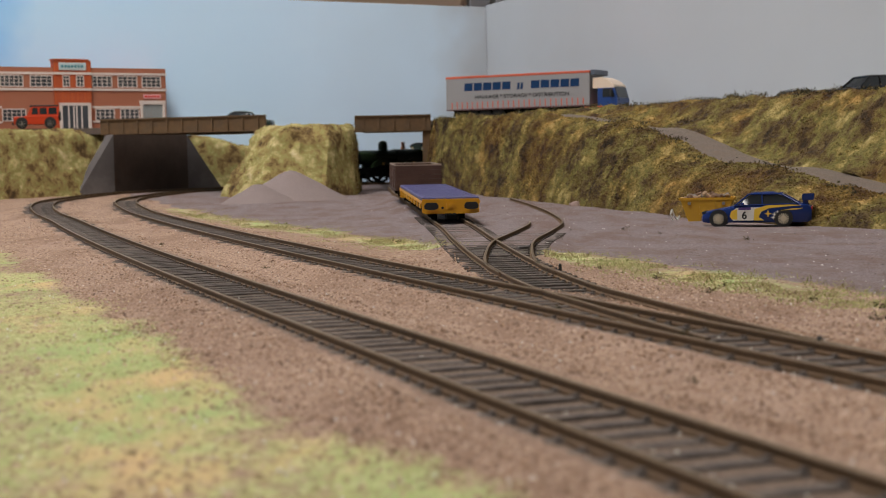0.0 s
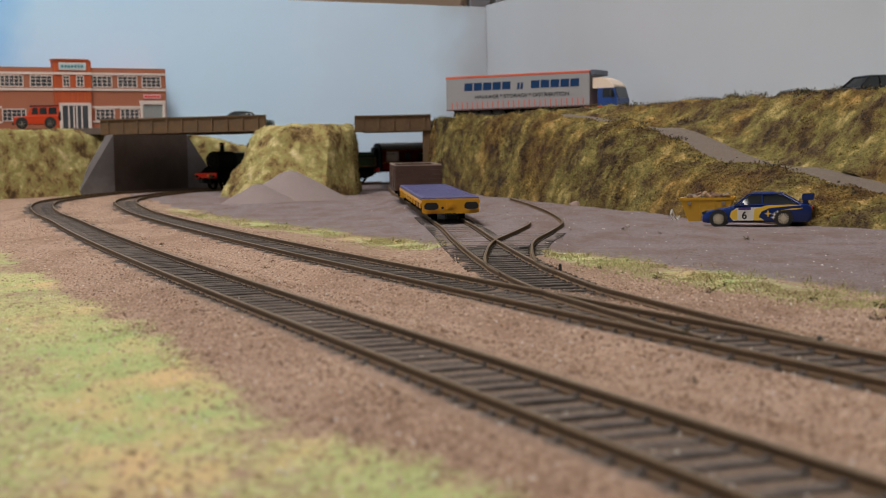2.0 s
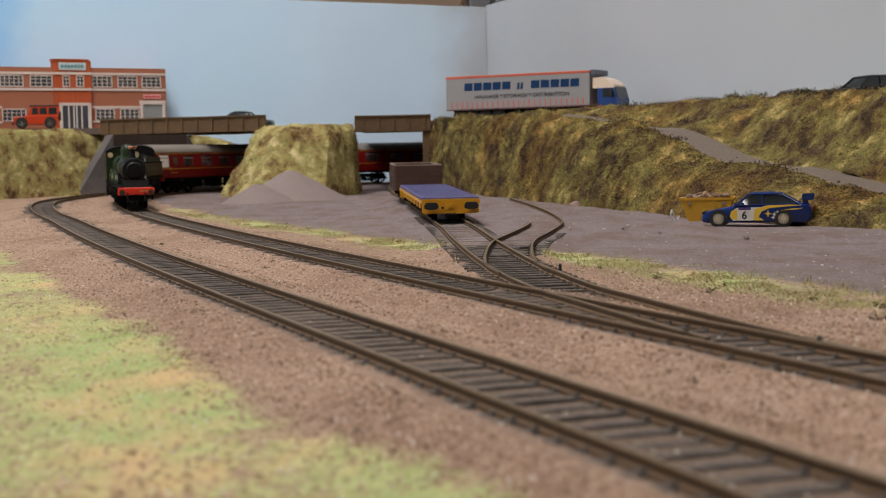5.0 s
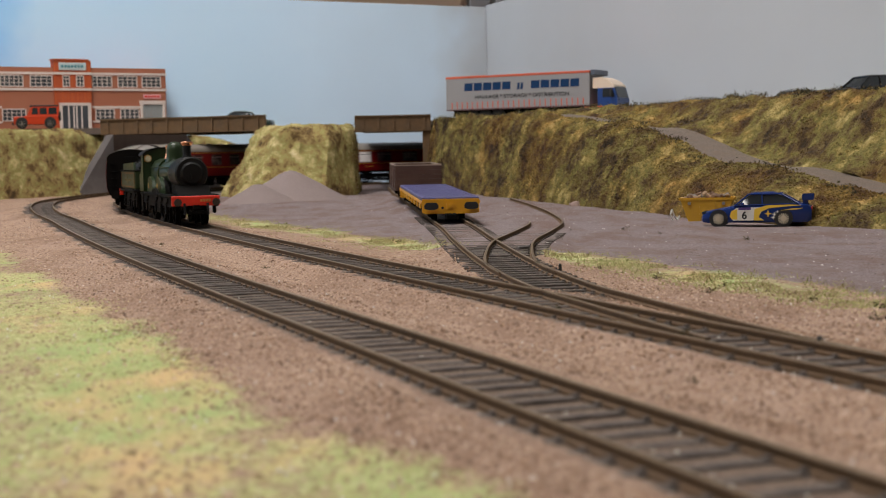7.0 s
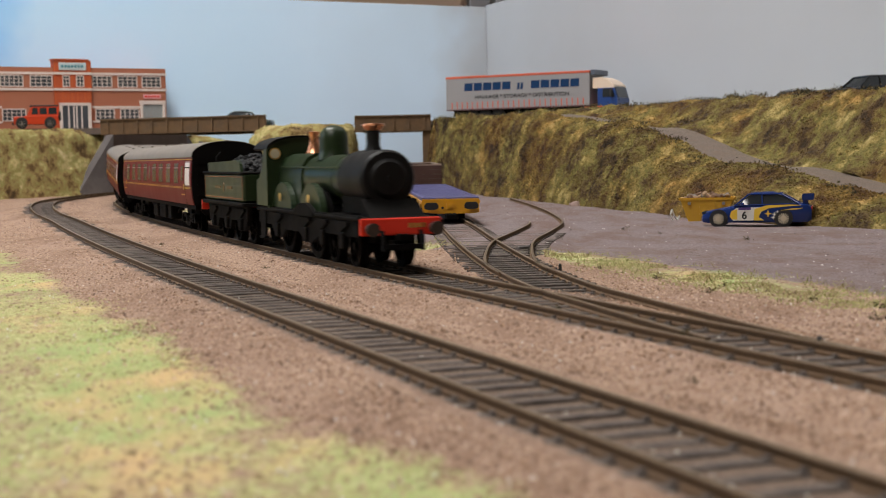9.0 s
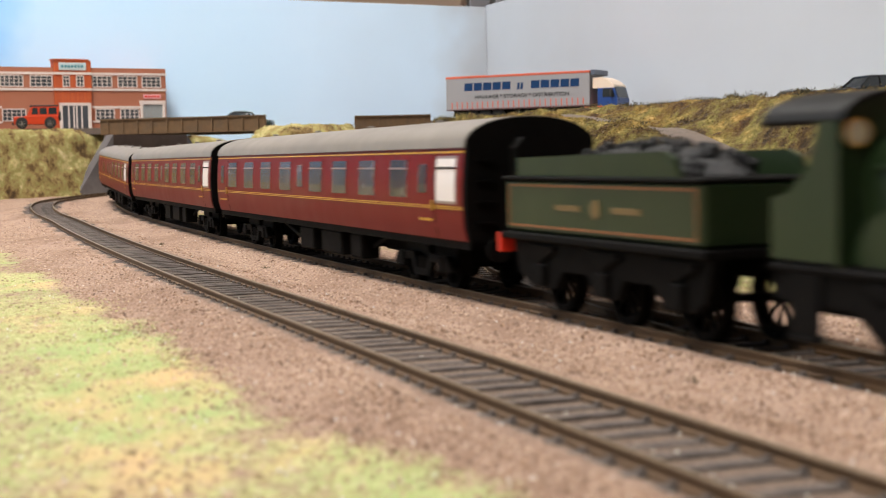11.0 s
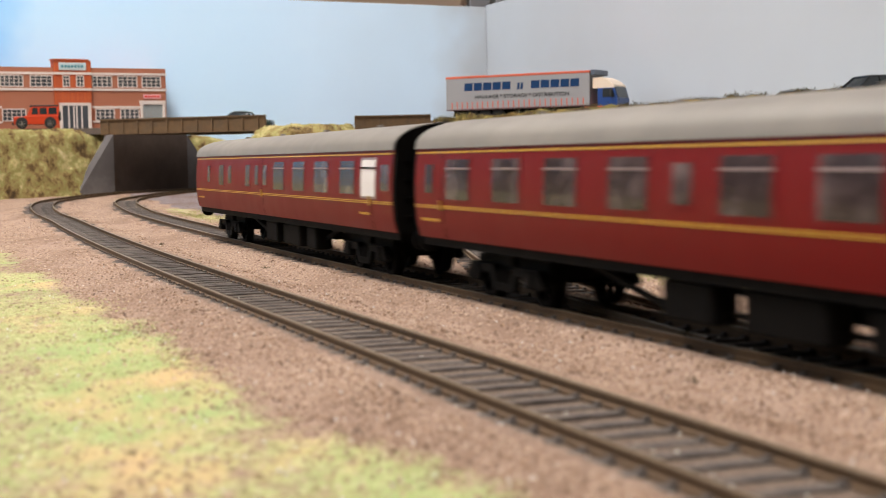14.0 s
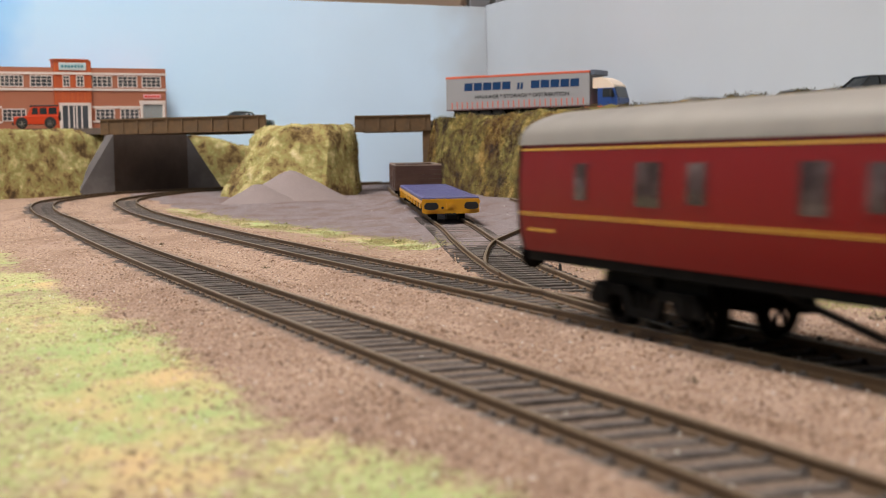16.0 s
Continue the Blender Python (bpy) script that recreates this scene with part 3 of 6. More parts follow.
    tagged(slab("plateau", [(-12, 1404), (45, 1404), (120, 1200), (200, 1180), (240, 1290), (62, 1762), (-4, 1700), (-6, 1470)], 65, 69.5, ASPHALT), "grey road surface on top of the embankment", "road", kind="structure")


def heaps():
    for (x, y, r, h, lab) in ((-125, 1240, 56, 32.5, "large cone of grey gravel tipped beside the line"), (-147, 1200, 40, 21.5, "small cone of grey gravel beside a larger heap")):
        bm = bmesh.new()
        n = 40
        rows = []
        for k in range(13):
            f = k / 12
            z = h * (1 - f) ** 1.0
            if f < 0.12:
                z -= h * (0.12 - f) * 0.6
            row = []
            for i in range(n):
                a = 2 * math.pi * i / n
                rr = r * f * (1 + 0.10 * noise.noise((math.cos(a) * 1.3, math.sin(a) * 1.3, x)))
                row.append(bm.verts.new((math.cos(a) * rr, math.sin(a) * rr, z * 0.985 - 1.5 + 0.7 * noise.noise((a * 3, f * 8, x)))))
            rows.append(row)
        for p, q in zip(rows, rows[1:]):
            for i in range(n):
                bm.faces.new((p[i], q[i], q[(i + 1) % n], p[(i + 1) % n]))
        t = thing("gravel_heap", mpose(x, y, 0), lab, "gravel heap", "gravel heaps")
        part("cone", bm, HEAP, t, smooth=True)


room()
ground()
sky_boards()
banks()
bridges()
heaps()

# ---- the train ----
MAROON = paint("maroon_coach_paint", (0.165, 0.006, 0.007), 0.42, 0.12, 30, spec=0.12)
ROOF = paint("dusty_grey_roof", (0.20, 0.175, 0.155), 0.55, 0.2, 60, 0, 0, (0.30, 0.26, 0.22), 0.4)
YELLOW_LINE = paint("yellow_lining", (0.62, 0.34, 0.03), 0.4, 0.15, 60)
UNDER = paint("underframe_black", (0.0045, 0.004, 0.0038), 0.7, 0.3, 150, 0, 0, (0.012, 0.010, 0.008), 0.25, 0.06)
# pale patches in the glass colour stand in for reflections
PANE = paint("coach_window_glass", (0.045, 0.026, 0.028), 0.24, 0.6, 130, 0, 0, (0.34, 0.25, 0.25), 0.6, spec=0.3)
FROST = paint("frosted_white_glass", (0.80, 0.74, 0.72), 0.4, 0.06, 40)
FRAME = paint("window_frame_grey", (0.35, 0.25, 0.24), 0.35, 0.2, 60, 0.4)
GREEN = paint("dark_green_engine_paint", (0.014, 0.028, 0.010), 0.36, 0.2, 45, 0, 0, (0.04, 0.036, 0.02), 0.25, spec=0.3)
SMOKEBOX = paint("smokebox_black", (0.005, 0.005, 0.0055), 0.55, 0.25, 120, spec=0.2)
RED = paint("signal_red", (0.70, 0.03, 0.012), 0.4, 0.15, 60)
COPPER = paint("polished_copper", (0.78, 0.36, 0.20), 0.28, 0.2, 60, 0.9)
BRASS = paint("brass", (0.70, 0.45, 0.15), 0.3, 0.2, 60, 0.9)
STEEL = paint("bright_steel", (0.5, 0.5, 0.5), 0.3, 0.2, 60, 0.9)
DULL_GOLD = paint("dull_gold_transfer", (0.16, 0.10, 0.03), 0.6, 0.3, 80)
COAL = paint("coal", (0.006, 0.006, 0.007), 0.5, 0.5, 300, 0, 0.001, spec=0.25)
WHEELS = []


def wheel_mesh(r, spokes):
    """A spoked wheel with tyre and flange, its axis along y."""
    bm = bmesh.new()
    seg = 28
    for y0, y1, ro, ri in ((-1.3, 1.0, r, r * 0.82), (-1.9, -1.3, r + 0.7, r * 0.82)):
        ring = []
        for rad, y in ((ro, y0), (ro, y1), (ri, y1), (ri, y0)):
            ring.append([bm.verts.new((rad * math.cos(2 * math.pi * i / seg), y, rad * math.sin(2 * math.pi * i / seg))) for i in range(seg)])
        for k in range(4):
            for i in range(seg):
                bm.faces.new((ring[k][i], ring[k][(i + 1) % seg], ring[(k + 1) % 4][(i + 1) % seg], ring[(k + 1) % 4][i]))
    for i in range(spokes):
        a = 2 * math.pi * i / spokes
        tube(bm, (0, 0, 0), (r * 0.86 * math.cos(a), 0, r * 0.86 * math.sin(a)), 0.42, 0.32, 6)
    tube(bm, (0, -1.5, 0), (0, 1.3, 0), r * 0.2, None, 12)
    return bm


def wheelset(parent, x, r, spokes, gauge=8.0):
    """Two wheels on an axle, one part that turns."""
    bm = bmesh.new()
    tube(bm, (0, -gauge, 0), (0, gauge, 0), 0.9, None, 10)
    for sgn in (-1, 1):
        w = wheel_mesh(r, spokes)
        for v in w.verts:
            v.co.y = sgn * (gauge + v.co.y)
        tmp = bpy.data.meshes.new("tmp")
        w.to_mesh(tmp)
        w.free()
        bm.from_mesh(tmp)
        bpy.data.meshes.remove(tmp)
    ob = part("wheelset", bm, UNDER, parent, "black spoked wheels on an axle", at=mpose(x, 0, r))
    WHEELS.append((ob, x, r))
    return ob


def bogie(parent, x, half=16, r=6.0):
    """A coach bogie: two side frames with axle boxes, a bolster; the wheelsets belong to the coach."""
    bm = bmesh.new()
    for sgn in (-1, 1):
        y = sgn * 11.5
        prism(bm, [(-half - 7, 5), (-half - 4, 8.6), (-6, 8.6), (-4, 4.4), (4, 4.4), (6, 8.6), (half + 4, 8.6), (half + 7, 5), (half + 4, 4), (half - 4, 6.6), (8, 6.6), (6, 2.6), (-6, 2.6), (-8, 6.6), (-half + 4, 6.6), (-half - 4, 4)], "y", y - 0.8, y + 0.8)
        for ax in (-half, half):
            box(bm, ax - 2.2, y - 1.4, 4.2, ax + 2.2, y + 1.4, 8.2, 0.4)
        for k in (-2.4, 0, 2.4):
            tube(bm, (k, y, 3.0), (k, y, 7.6), 0.9, None, 8)
    box(bm, -3, -11, 8.6, 3, 11, 10.6)
    box(bm, -half - 5, -9.6, 6.5, half + 5, 9.6, 10.4)
    part("bogie", bm, UNDER, parent, at=mpose(x, 0, 0))
    for ax in (-half, half):
        wheelset(parent, x + ax, r, 8)


def coach_outline(hw=17.4):
    """Cross-section of the body: gentle tumblehome below the waist, upright above."""
    return [(-hw + 1.2, 13.7), (-hw + 0.35, 17), (-hw, 22), (-hw, 27), (-hw + 0.35, 32), (-hw + 0.9, 36.5), (hw - 0.9, 36.5), (hw - 0.35, 32), (hw, 27), (hw, 22), (hw - 0.35, 17), (hw - 1.2, 13.7)]


def side_y(z, hw=17.4):
    pts = [(13.7, hw - 1.2), (17, hw - 0.35), (22, hw), (27, hw), (32, hw - 0.35), (36.5, hw - 0.9)]
    for (a, p), (b, q) in zip(pts, pts[1:]):
        if a <= z <= b:
            return p + (q - p) * (z - a) / (b - a)
    return hw - 1


def side_strip(bm, x0, x1, z0, z1, sgn, proud=0.12, thick=0.3):
    """A thin raised strip that follows the body side."""
    n = max(1, int((z1 - z0) / 2.0))
    prev = None
    for k in range(n + 1):
        z = z0 + (z1 - z0) * k / n
        y = sgn * (side_y(z) + proud)
        yi = sgn * (side_y(z) - thick)
        row = [bm.verts.new((x0, y, z)), bm.verts.new((x1, y, z)), bm.verts.new((x1, yi, z)), bm.verts.new((x0, yi, z))]
        if prev:
            for i in range(4):
                bm.faces.new((prev[i], prev[(i + 1) % 4], row[(i + 1) % 4], row[i]))
        else:
            bm.faces.new(row[::-1])
        prev = row
    bm.faces.new(prev)


OPEN_SIDE = [(4, 19, "frost"), (25, 33, "door"), (41, 57, "big"), (70, 87, "big"), (99, 116, "big"), (127, 144, "big"), (152, 160, "door"), (168, 185, "big"), (198, 215, "big"), (227, 244, "big"), (257, 274, "big"), (282, 289, "door")]
BRAKE_SIDE = [(2, 11, "door"), (15, 30, "frost"), (36, 53, "big"), (66, 84, "big"), (96, 113, "big"), (125, 142, "big"), (152, 159, "door"), (166, 173, "door"), (181, 190, "narrow"), (216, 224, "door"), (232, 243, "narrow"), (262, 269, "door")]


def coach(L, side, label):
    h = L / 2
    t = thing("coach", Matrix(), label, "railway coach", "coaches of the passenger train")
    bm = bmesh.new()
    prism(bm, coach_outline(), "x", -h + 2, h - 2)
    body = part("body", bm, MAROON, t, "glossy maroon body with yellow lining", smooth=True)
    # roof: shallow arc with rounded ends
    bm = bmesh.new()
    arc = [(17.0 * math.cos(math.radians(a)), 36.3 + 7.5 * math.sin(math.radians(a)) ** 0.85) for a in range(0, 181, 12)]
    prism(bm, arc, "x", -h + 1.2, h - 1.2)
    roof = part("roof", bm, ROOF, t, "dusty grey roof", smooth=True)
    for i in range(9):
        bm = bmesh.new()
        x = -h + 22 + i * (L - 44) / 8
        tube(bm, (x, 4 * (-1) ** i, 43.0), (x, 4 * (-1) ** i, 44.3), 1.3, 1.0, 8)
        part("roof_vent", bm, ROOF, roof)
    # ends in black, with corridor connection and steps
    for sgn in (-1, 1):
        bm = bmesh.new()
        xa, xb = sorted((sgn * (h - 2), sgn * h))
        prism(bm, [(y * 0.985, z) for y, z in coach_outline()], "x", xa, xb)
        arc2 = [(16.8 * math.cos(math.radians(a)), 36.3 + 7.2 * math.sin(math.radians(a)) ** 0.85) for a in range(0, 181, 15)]
        prism(bm, arc2, "x", xa, xb - 0.01)
        end = part("end", bm, UNDER, t, "black coach end")
        bm = bmesh.new()
        xa, xb = sorted((sgn * h, sgn * (h + 5)))
        prism(bm, [(-6, 13.5), (-6, 36), (-4, 38.5), (4, 38.5), (6, 36), (6, 13.5)], "x", xa, xb)
        part("corridor_bellows", bm, UNDER, end)
        for z in range(18, 38, 5):
            for y in (-14.5, 10):
                bm = bmesh.new()
                box(bm, min(sgn * h, sgn * (h + 0.9)), y, z, max(sgn * h, sgn * (h + 0.9)), y + 4.5, z + 0.5)
                part("step_iron", bm, UNDER, end)
        for y in (-11, 11):
            bm = bmesh.new()
            tube(bm, (sgn * h, y, 12), (sgn * (h + 5), y, 12), 1.2, None, 8)
            tube(bm, (sgn * (h + 5), y, 12), (sgn * (h + 6), y, 12), 3.0, None, 14)
            part("buffer", bm, UNDER, end)
    # underframe
    bm = bmesh.new()
    box(bm, -h + 2, -15.4, 11.6, h - 2, 15.4, 13.69)
    for x0, x1 in ((-22, -4), (6, 30), (40, 52)):
        for sgn in (-1, 1):
            box(bm, x0, sgn * 8, 4.0, x1, sgn * 14, 11.4, 0.6)
    for sgn in (-1, 1):
        prism(bm, [(-62, 11.4), (-30, 5.4), (45, 5.4), (70, 11.4), (66, 11.4), (44, 6.4), (-29, 6.4), (-57, 11.4)], "y", sgn * 10 - 0.5, sgn * 10 + 0.5)
    part("underframe", bm, UNDER, t, "black underframe with boxes and trusses")
    for sgn in (-1, 1):
        bogie(t, sgn * (h - 48))
    for sgn in (-1, 1):
        for z0, z1 in ((35.1, 35.5), (21.35, 21.58), (21.85, 22.08)):
            bm = bmesh.new()
            side_strip(bm, -h + 2, h - 2, z0, z1, sgn)
            part("lining", bm, YELLOW_LINE, body, "yellow lining")
        for x, ln in ((-h + 6, 14), (h - 34, 10)):
            bm = bmesh.new()
            for k in range(4):
                side_strip(bm, x + k * ln / 4, x + (k + 0.72) * ln / 4, 18.0, 18.7, sgn, 0.1)
            part("number_bars", bm, YELLOW_LINE, body)
        for a, b, kind in side:
            x0, x1 = h - b - 2.0, h - a - 2.0
            z0, z1 = {"frost": (22.6, 34.4), "big": (23.0, 34.2), "door": (24.4, 33.0), "narrow": (23.6, 33.2)}[kind]
            bm = bmesh.new()
            side_strip(bm, x0, x1, z0, z1, sgn, 0.10)
            w = part("window", bm, MAROON if kind != "frost" else FRAME, body)
            bm = bmesh.new()
            side_strip(bm, x0 + 0.7, x1 - 0.7, z0 + 0.7, z1 - 0.7, sgn, 0.16)
            part("pane", bm, FROST if kind == "frost" else PANE, w)
            if kind in ("big", "frost"):
                bm = bmesh.new()
                side_strip(bm, x0 + 0.3, x1 - 0.3, z1 - 3.2, z1 - 2.7, sgn, 0.3)
                part("vent_bar", bm, FRAME if kind == "big" else UNDER, w)
        for a in (22, 278 if side is OPEN_SIDE else 162):
            bm = bmesh.new()
            side_strip(bm, h - a - 0.18, h - a + 0.18, 13.9, 35, sgn, 0.06)
            part("door_joint", bm, UNDER, body)
            bm = bmesh.new()
            side_strip(bm, h - a - 1.2, h - a - 0.6, 20.8, 23.4, sgn, 0.55)
            part("grab_rail", bm, BRASS, body)
    return t


def tender():
    t = thing("tender", Matrix(), "dark green lined tender heaped with coal", "tender")
    F = 47
    bm = bmesh.new()
    box(bm, -F, -14.8, 17.2, F - 6, 14.8, 29.0, 0.8)
    body = part("body", bm, GREEN, t, "dark green tank side with faint lining")
    bm = bmesh.new()
    for sgn in (-1, 1):
        prism(bm, [(-F + 4, 29), (-F + 4, 33.6), (F - 22, 34.4), (F - 18, 33), (F - 16, 29)], "y", sgn * 13.2 - 0.5, sgn * 13.2 + 0.5)
    box(bm, -F + 4, -13, 29, -F + 5, 13, 33.6)
    part("fender", bm, GREEN, t)
    bm = bmesh.new()
    box(bm, -F - 0.6, -15.6, 28.7, F - 6, 15.6, 29.6, 0.3)
    part("flare", bm, UNDER, t)
    bm = bmesh.new()
    r = random.Random(4)
    ball(bm, (-4, 0, 28), 16, 2.2, 0.72, 0.5, 20, 12)
    for _ in range(140):
        x, y = r.uniform(-38, 26), r.uniform(-11, 11)
        z = 28 + 8 * math.sqrt(max(0, 1 - ((x + 4) / 36) ** 2 - (y / 12) ** 2))
        k = r.uniform(0.8, 1.9)
        bmesh.ops.create_icosphere(bm, subdivisions=1, radius=k, matrix=Matrix.Translation((x, y, z)) @ pose(0, 0, 0, r.uniform(0, 360), r.uniform(0, 360), 0) @ Matrix.Diagonal((1.2, 0.9, 0.7, 1)))
    part("coal_load", bm, COAL, t, "heaped black coal")
    bm = bmesh.new()
    box(bm, -F - 1, -15.8, 15.6, F - 4, 15.8, 17.2, 0.3)
    for sgn in (-1, 1):
        prism(bm, [(-F + 1, 15.6), (-F + 4, 8), (-34, 5.5), (-24, 5.5), (-20, 9.5), (-8, 9.5), (-5, 5.5), (5, 5.5), (8, 9.5), (20, 9.5), (24, 5.5), (34, 5.5), (F - 8, 8), (F - 5, 15.6)], "y", sgn * 12.5 - 0.9, sgn * 12.5 + 0.9)
        for x in (-30, 0, 30):
            box(bm, x - 2.4, sgn * 13.8 - 0.9, 5.8, x + 2.4, sgn * 13.8 + 0.9, 10.5, 0.3)
            prism(bm, [(x - 7, 13.6), (x, 11.0), (x + 7, 13.6), (x + 7, 14.6), (x - 7, 14.6)], "y", sgn * 13.8 - 0.6, sgn * 13.8 + 0.6)
    part("frame", bm, UNDER, t, "black outside frame with axle boxes")
    for sgn in (-1, 1):
        bm = bmesh.new()
        for z in (18.6, 27.4):
            box(bm, -F + 2, sgn * 14.86 - 0.1, z, F - 8, sgn * 14.86 + 0.1, z + 0.35)
        for x in (-F + 2, F - 8.4):
            box(bm, x, sgn * 14.86 - 0.1, 18.6, x + 0.35, sgn * 14.86 + 0.1, 27.4)
        part("lining", bm, paint("orange_lining", (0.30, 0.10, 0.03), 0.5), body)
        bm = bmesh.new()
        for k, w in enumerate((12, 12)):
            box(bm, -20 + k * 26, sgn * 14.9 - 0.1, 22.5, -20 + k * 26 + w, sgn * 14.9 + 0.1, 23.7)
        part("lettering_bars", bm, DULL_GOLD, body)
        bm = bmesh.new()
        tube(bm, (-1, sgn * 14.8, 23.1), (-1, sgn * 15.0, 23.1), 2.0, None, 16)
        part("crest", bm, DULL_GOLD, body)
    bm = bmesh.new()
    box(bm, -F - 2.4, -16, 12.4, -F - 1, 16, 16.8)
    part("buffer_beam", bm, RED, t, "red buffer beam")
    for x in (-30, 0, 30):
        wheelset(t, x, 7.4, 10)
    return t


def locomotive():
    """Outside-framed four-coupled engine; x is measured back from the buffer beam."""
    t = thing("steam_locomotive", Matrix(), "dark green steam locomotive with copper-capped chimney and red buffer beam", "steam locomotive")
    X = 68.0

    def rad(z0, z1, prof, cx, cy, mat, name, label="", seg=24):
        """A turned part on a vertical axis."""
        bm = bmesh.new()
        rows = [[bm.verts.new((X - cx + r * math.cos(2 * math.pi * i / seg), cy + r * math.sin(2 * math.pi * i / seg), z)) for i in range(seg)] for r, z in prof]
        for p, q in zip(rows, rows[1:]):
            for i in range(seg):
                bm.faces.new((p[i], p[(i + 1) % seg], q[(i + 1) % seg], q[i]))
        bm.faces.new(rows[0][::-1])
        bm.faces.new(rows[-1])
        return part(name, bm, mat, t, label, smooth=True)
    bm = bmesh.new()
    tube(bm, (X - 38, 0, 27.6), (X - 120, 0, 27.6), 7.9, 8.2, 32)
    boiler = part("boiler", bm, GREEN, t, "dark green boiler barrel", smooth=True)
    for b in (50, 86):
        bm = bmesh.new()
        tube(bm, (X - b, 0, 27.6), (X - b - 0.7, 0, 27.6), 8.05, None, 32)
        part("boiler_band", bm, GREEN, boiler)
    bm = bmesh.new()
    prism(bm, [(-8.6, 18), (-8.6, 28), (-8.1, 32), (-6, 35), (-3, 36.4), (3, 36.4), (6, 35), (8.1, 32), (8.6, 28), (8.6, 18)], "x", X - 122, X - 88)
    part("firebox", bm, GREEN, t, smooth=True)
    bm = bmesh.new()
    tube(bm, (X - 13, 0, 27.8), (X - 39, 0, 27.8), 9.0, None, 36)
    tube(bm, (X - 11.6, 0, 27.8), (X - 13, 0, 27.8), 8.3, 9.0, 36)
    sb = part("smokebox", bm, SMOKEBOX, t, "matt black smokebox", smooth=True)
    bm = bmesh.new()
    tube(bm, (X - 10.4, 0, 27.8), (X - 11.5, 0, 27.8), 5.2, 6.4, 28)
    tube(bm, (X - 9.6, 0, 27.8), (X - 10.4, 0, 27.8), 1.0, None, 10)
    box(bm, X - 10.2, -0.3, 24.8, X - 9.8, 0.3, 28)
    part("smokebox_door", bm, SMOKEBOX, sb, smooth=True)
    bm = bmesh.new()
    prism(bm, [(X - 12, 16.8), (X - 12, 22), (X - 38, 22), (X - 38, 16.8)], "y", -7.6, 7.6)
    prism(bm, [(X - 3, 16.0), (X - 11.8, 21.5), (X - 11.8, 16.0)], "y", -9, 9)
    part("saddle", bm, UNDER, t)
    rad(0, 0, [(3.4, 35.6), (2.5, 37.4), (2.2, 38.4), (2.2, 43.0)], 27, 0, SMOKEBOX, "chimney", "black chimney")
    rad(0, 0, [(2.3, 43.0), (2.9, 43.6), (3.6, 44.6), (3.4, 45.2), (2.4, 45.3)], 27, 0, COPPER, "chimney_cap", "copper chimney cap")
    rad(0, 0, [(6.2, 34.0), (5.4, 36.0), (5.1, 38.0), (5.1, 41.2), (4.7, 43.3), (3.6, 44.9), (1.8, 45.8), (0.2, 46.0)], 74, 0, GREEN, "dome", "tall green dome")
    rad(0, 0, [(3.8, 35.4), (2.7, 37.2), (2.0, 39.5), (1.7, 42.2), (1.9, 43.4), (2.2, 44.2), (1.4, 44.4)], 101, 0, COPPER, "safety_valve_cover", "copper safety valve cover")
    # cab
    for sgn in (-1, 1):
        bm = bmesh.new()
        prism(bm, [(X - 121, 17), (X - 121, 38.6), (X - 126, 38.6), (X - 129, 31.5), (X - 134, 27.5), (X - 139, 26.6), (X - 139, 17)], "y", sgn * 12.9 - 0.5, sgn * 12.9 + 0.5)
        part("cab_side", bm, GREEN, t)
    bm = bmesh.new()
    front = [(-12.9, 16), (-12.9, 38.4)] + [(12.9 * math.cos(math.radians(a)), 38.4 + 4.4 * math.sin(math.radians(a))) for a in range(165, 0, -15)] + [(12.9, 38.4), (12.9, 16)]
    prism(bm, front, "x", X - 122.4, X - 121)
    cf = part("cab_front", bm, GREEN, t)
    for sgn in (-1, 1):
        bm = bmesh.new()
        tube(bm, (X - 120.9, sgn * 10.2, 36.6), (X - 120.5, sgn * 10.2, 36.6), 2.3, None, 18)
        w = part("spectacle", bm, BRASS, cf, "round brass-rimmed cab window")
        bm = bmesh.new()
        tube(bm, (X - 120.5, sgn * 10.2, 36.6), (X - 120.4, sgn * 10.2, 36.6), 1.8, None, 18)
        part("pane", bm, paint("cream_glow_pane", (0.55, 0.5, 0.36), 0.2), w)
    bm = bmesh.new()
    arc = [(13.5 * math.cos(math.radians(a)), 38.6 + 4.8 * math.sin(math.radians(a))) for a in range(0, 181, 12)]
    arc += [(y * 0.94, z - 0.7) for y, z in reversed(arc)]
    prism(bm, arc, "x", X - 142, X - 120)
    part("cab_roof", bm, SMOKEBOX, t, smooth=True)
    bm = bmesh.new()
    prism(bm, [(-9, 18), (-9, 34), (9, 34), (9, 18)], "x", X - 124, X - 122.5)
    for y in (-3, 0, 4):
        tube(bm, (X - 124, y, 30), (X - 126, y, 30), 0.8, None, 8)
    part("backhead", bm, SMOKEBOX, t)
    # running plate, outside frames, splashers
    bm = bmesh.new()
    box(bm, X - 140, -13.4, 15.0, X - 1.6, 13.4, 16.2, 0.3)
    plate = part("running_plate", bm, UNDER, t, "black running plate")
    bm = bmesh.new()
    for sgn in (-1, 1):
        prism(bm, [(X - 3, 16.6), (X - 3, 10), (X - 46, 10), (X - 52, 8), (X - 60, 5.8), (X - 70, 5.8), (X - 76, 9), (X - 96, 9), (X - 102, 5.8), (X - 112, 5.8), (X - 118, 10), (X - 139, 10.5), (X - 139, 16.6)], "y", sgn * 12.0 - 0.7, sgn * 12.0 + 0.7)
        prism(bm, [(X - 58 + 13 * math.cos(math.radians(a)) - 8, 15 + 4.4 * math.sin(math.radians(a))) for a in range(0, 181, 15)], "y", sgn * 13.2 - 0.8, sgn * 13.2 + 0.8)
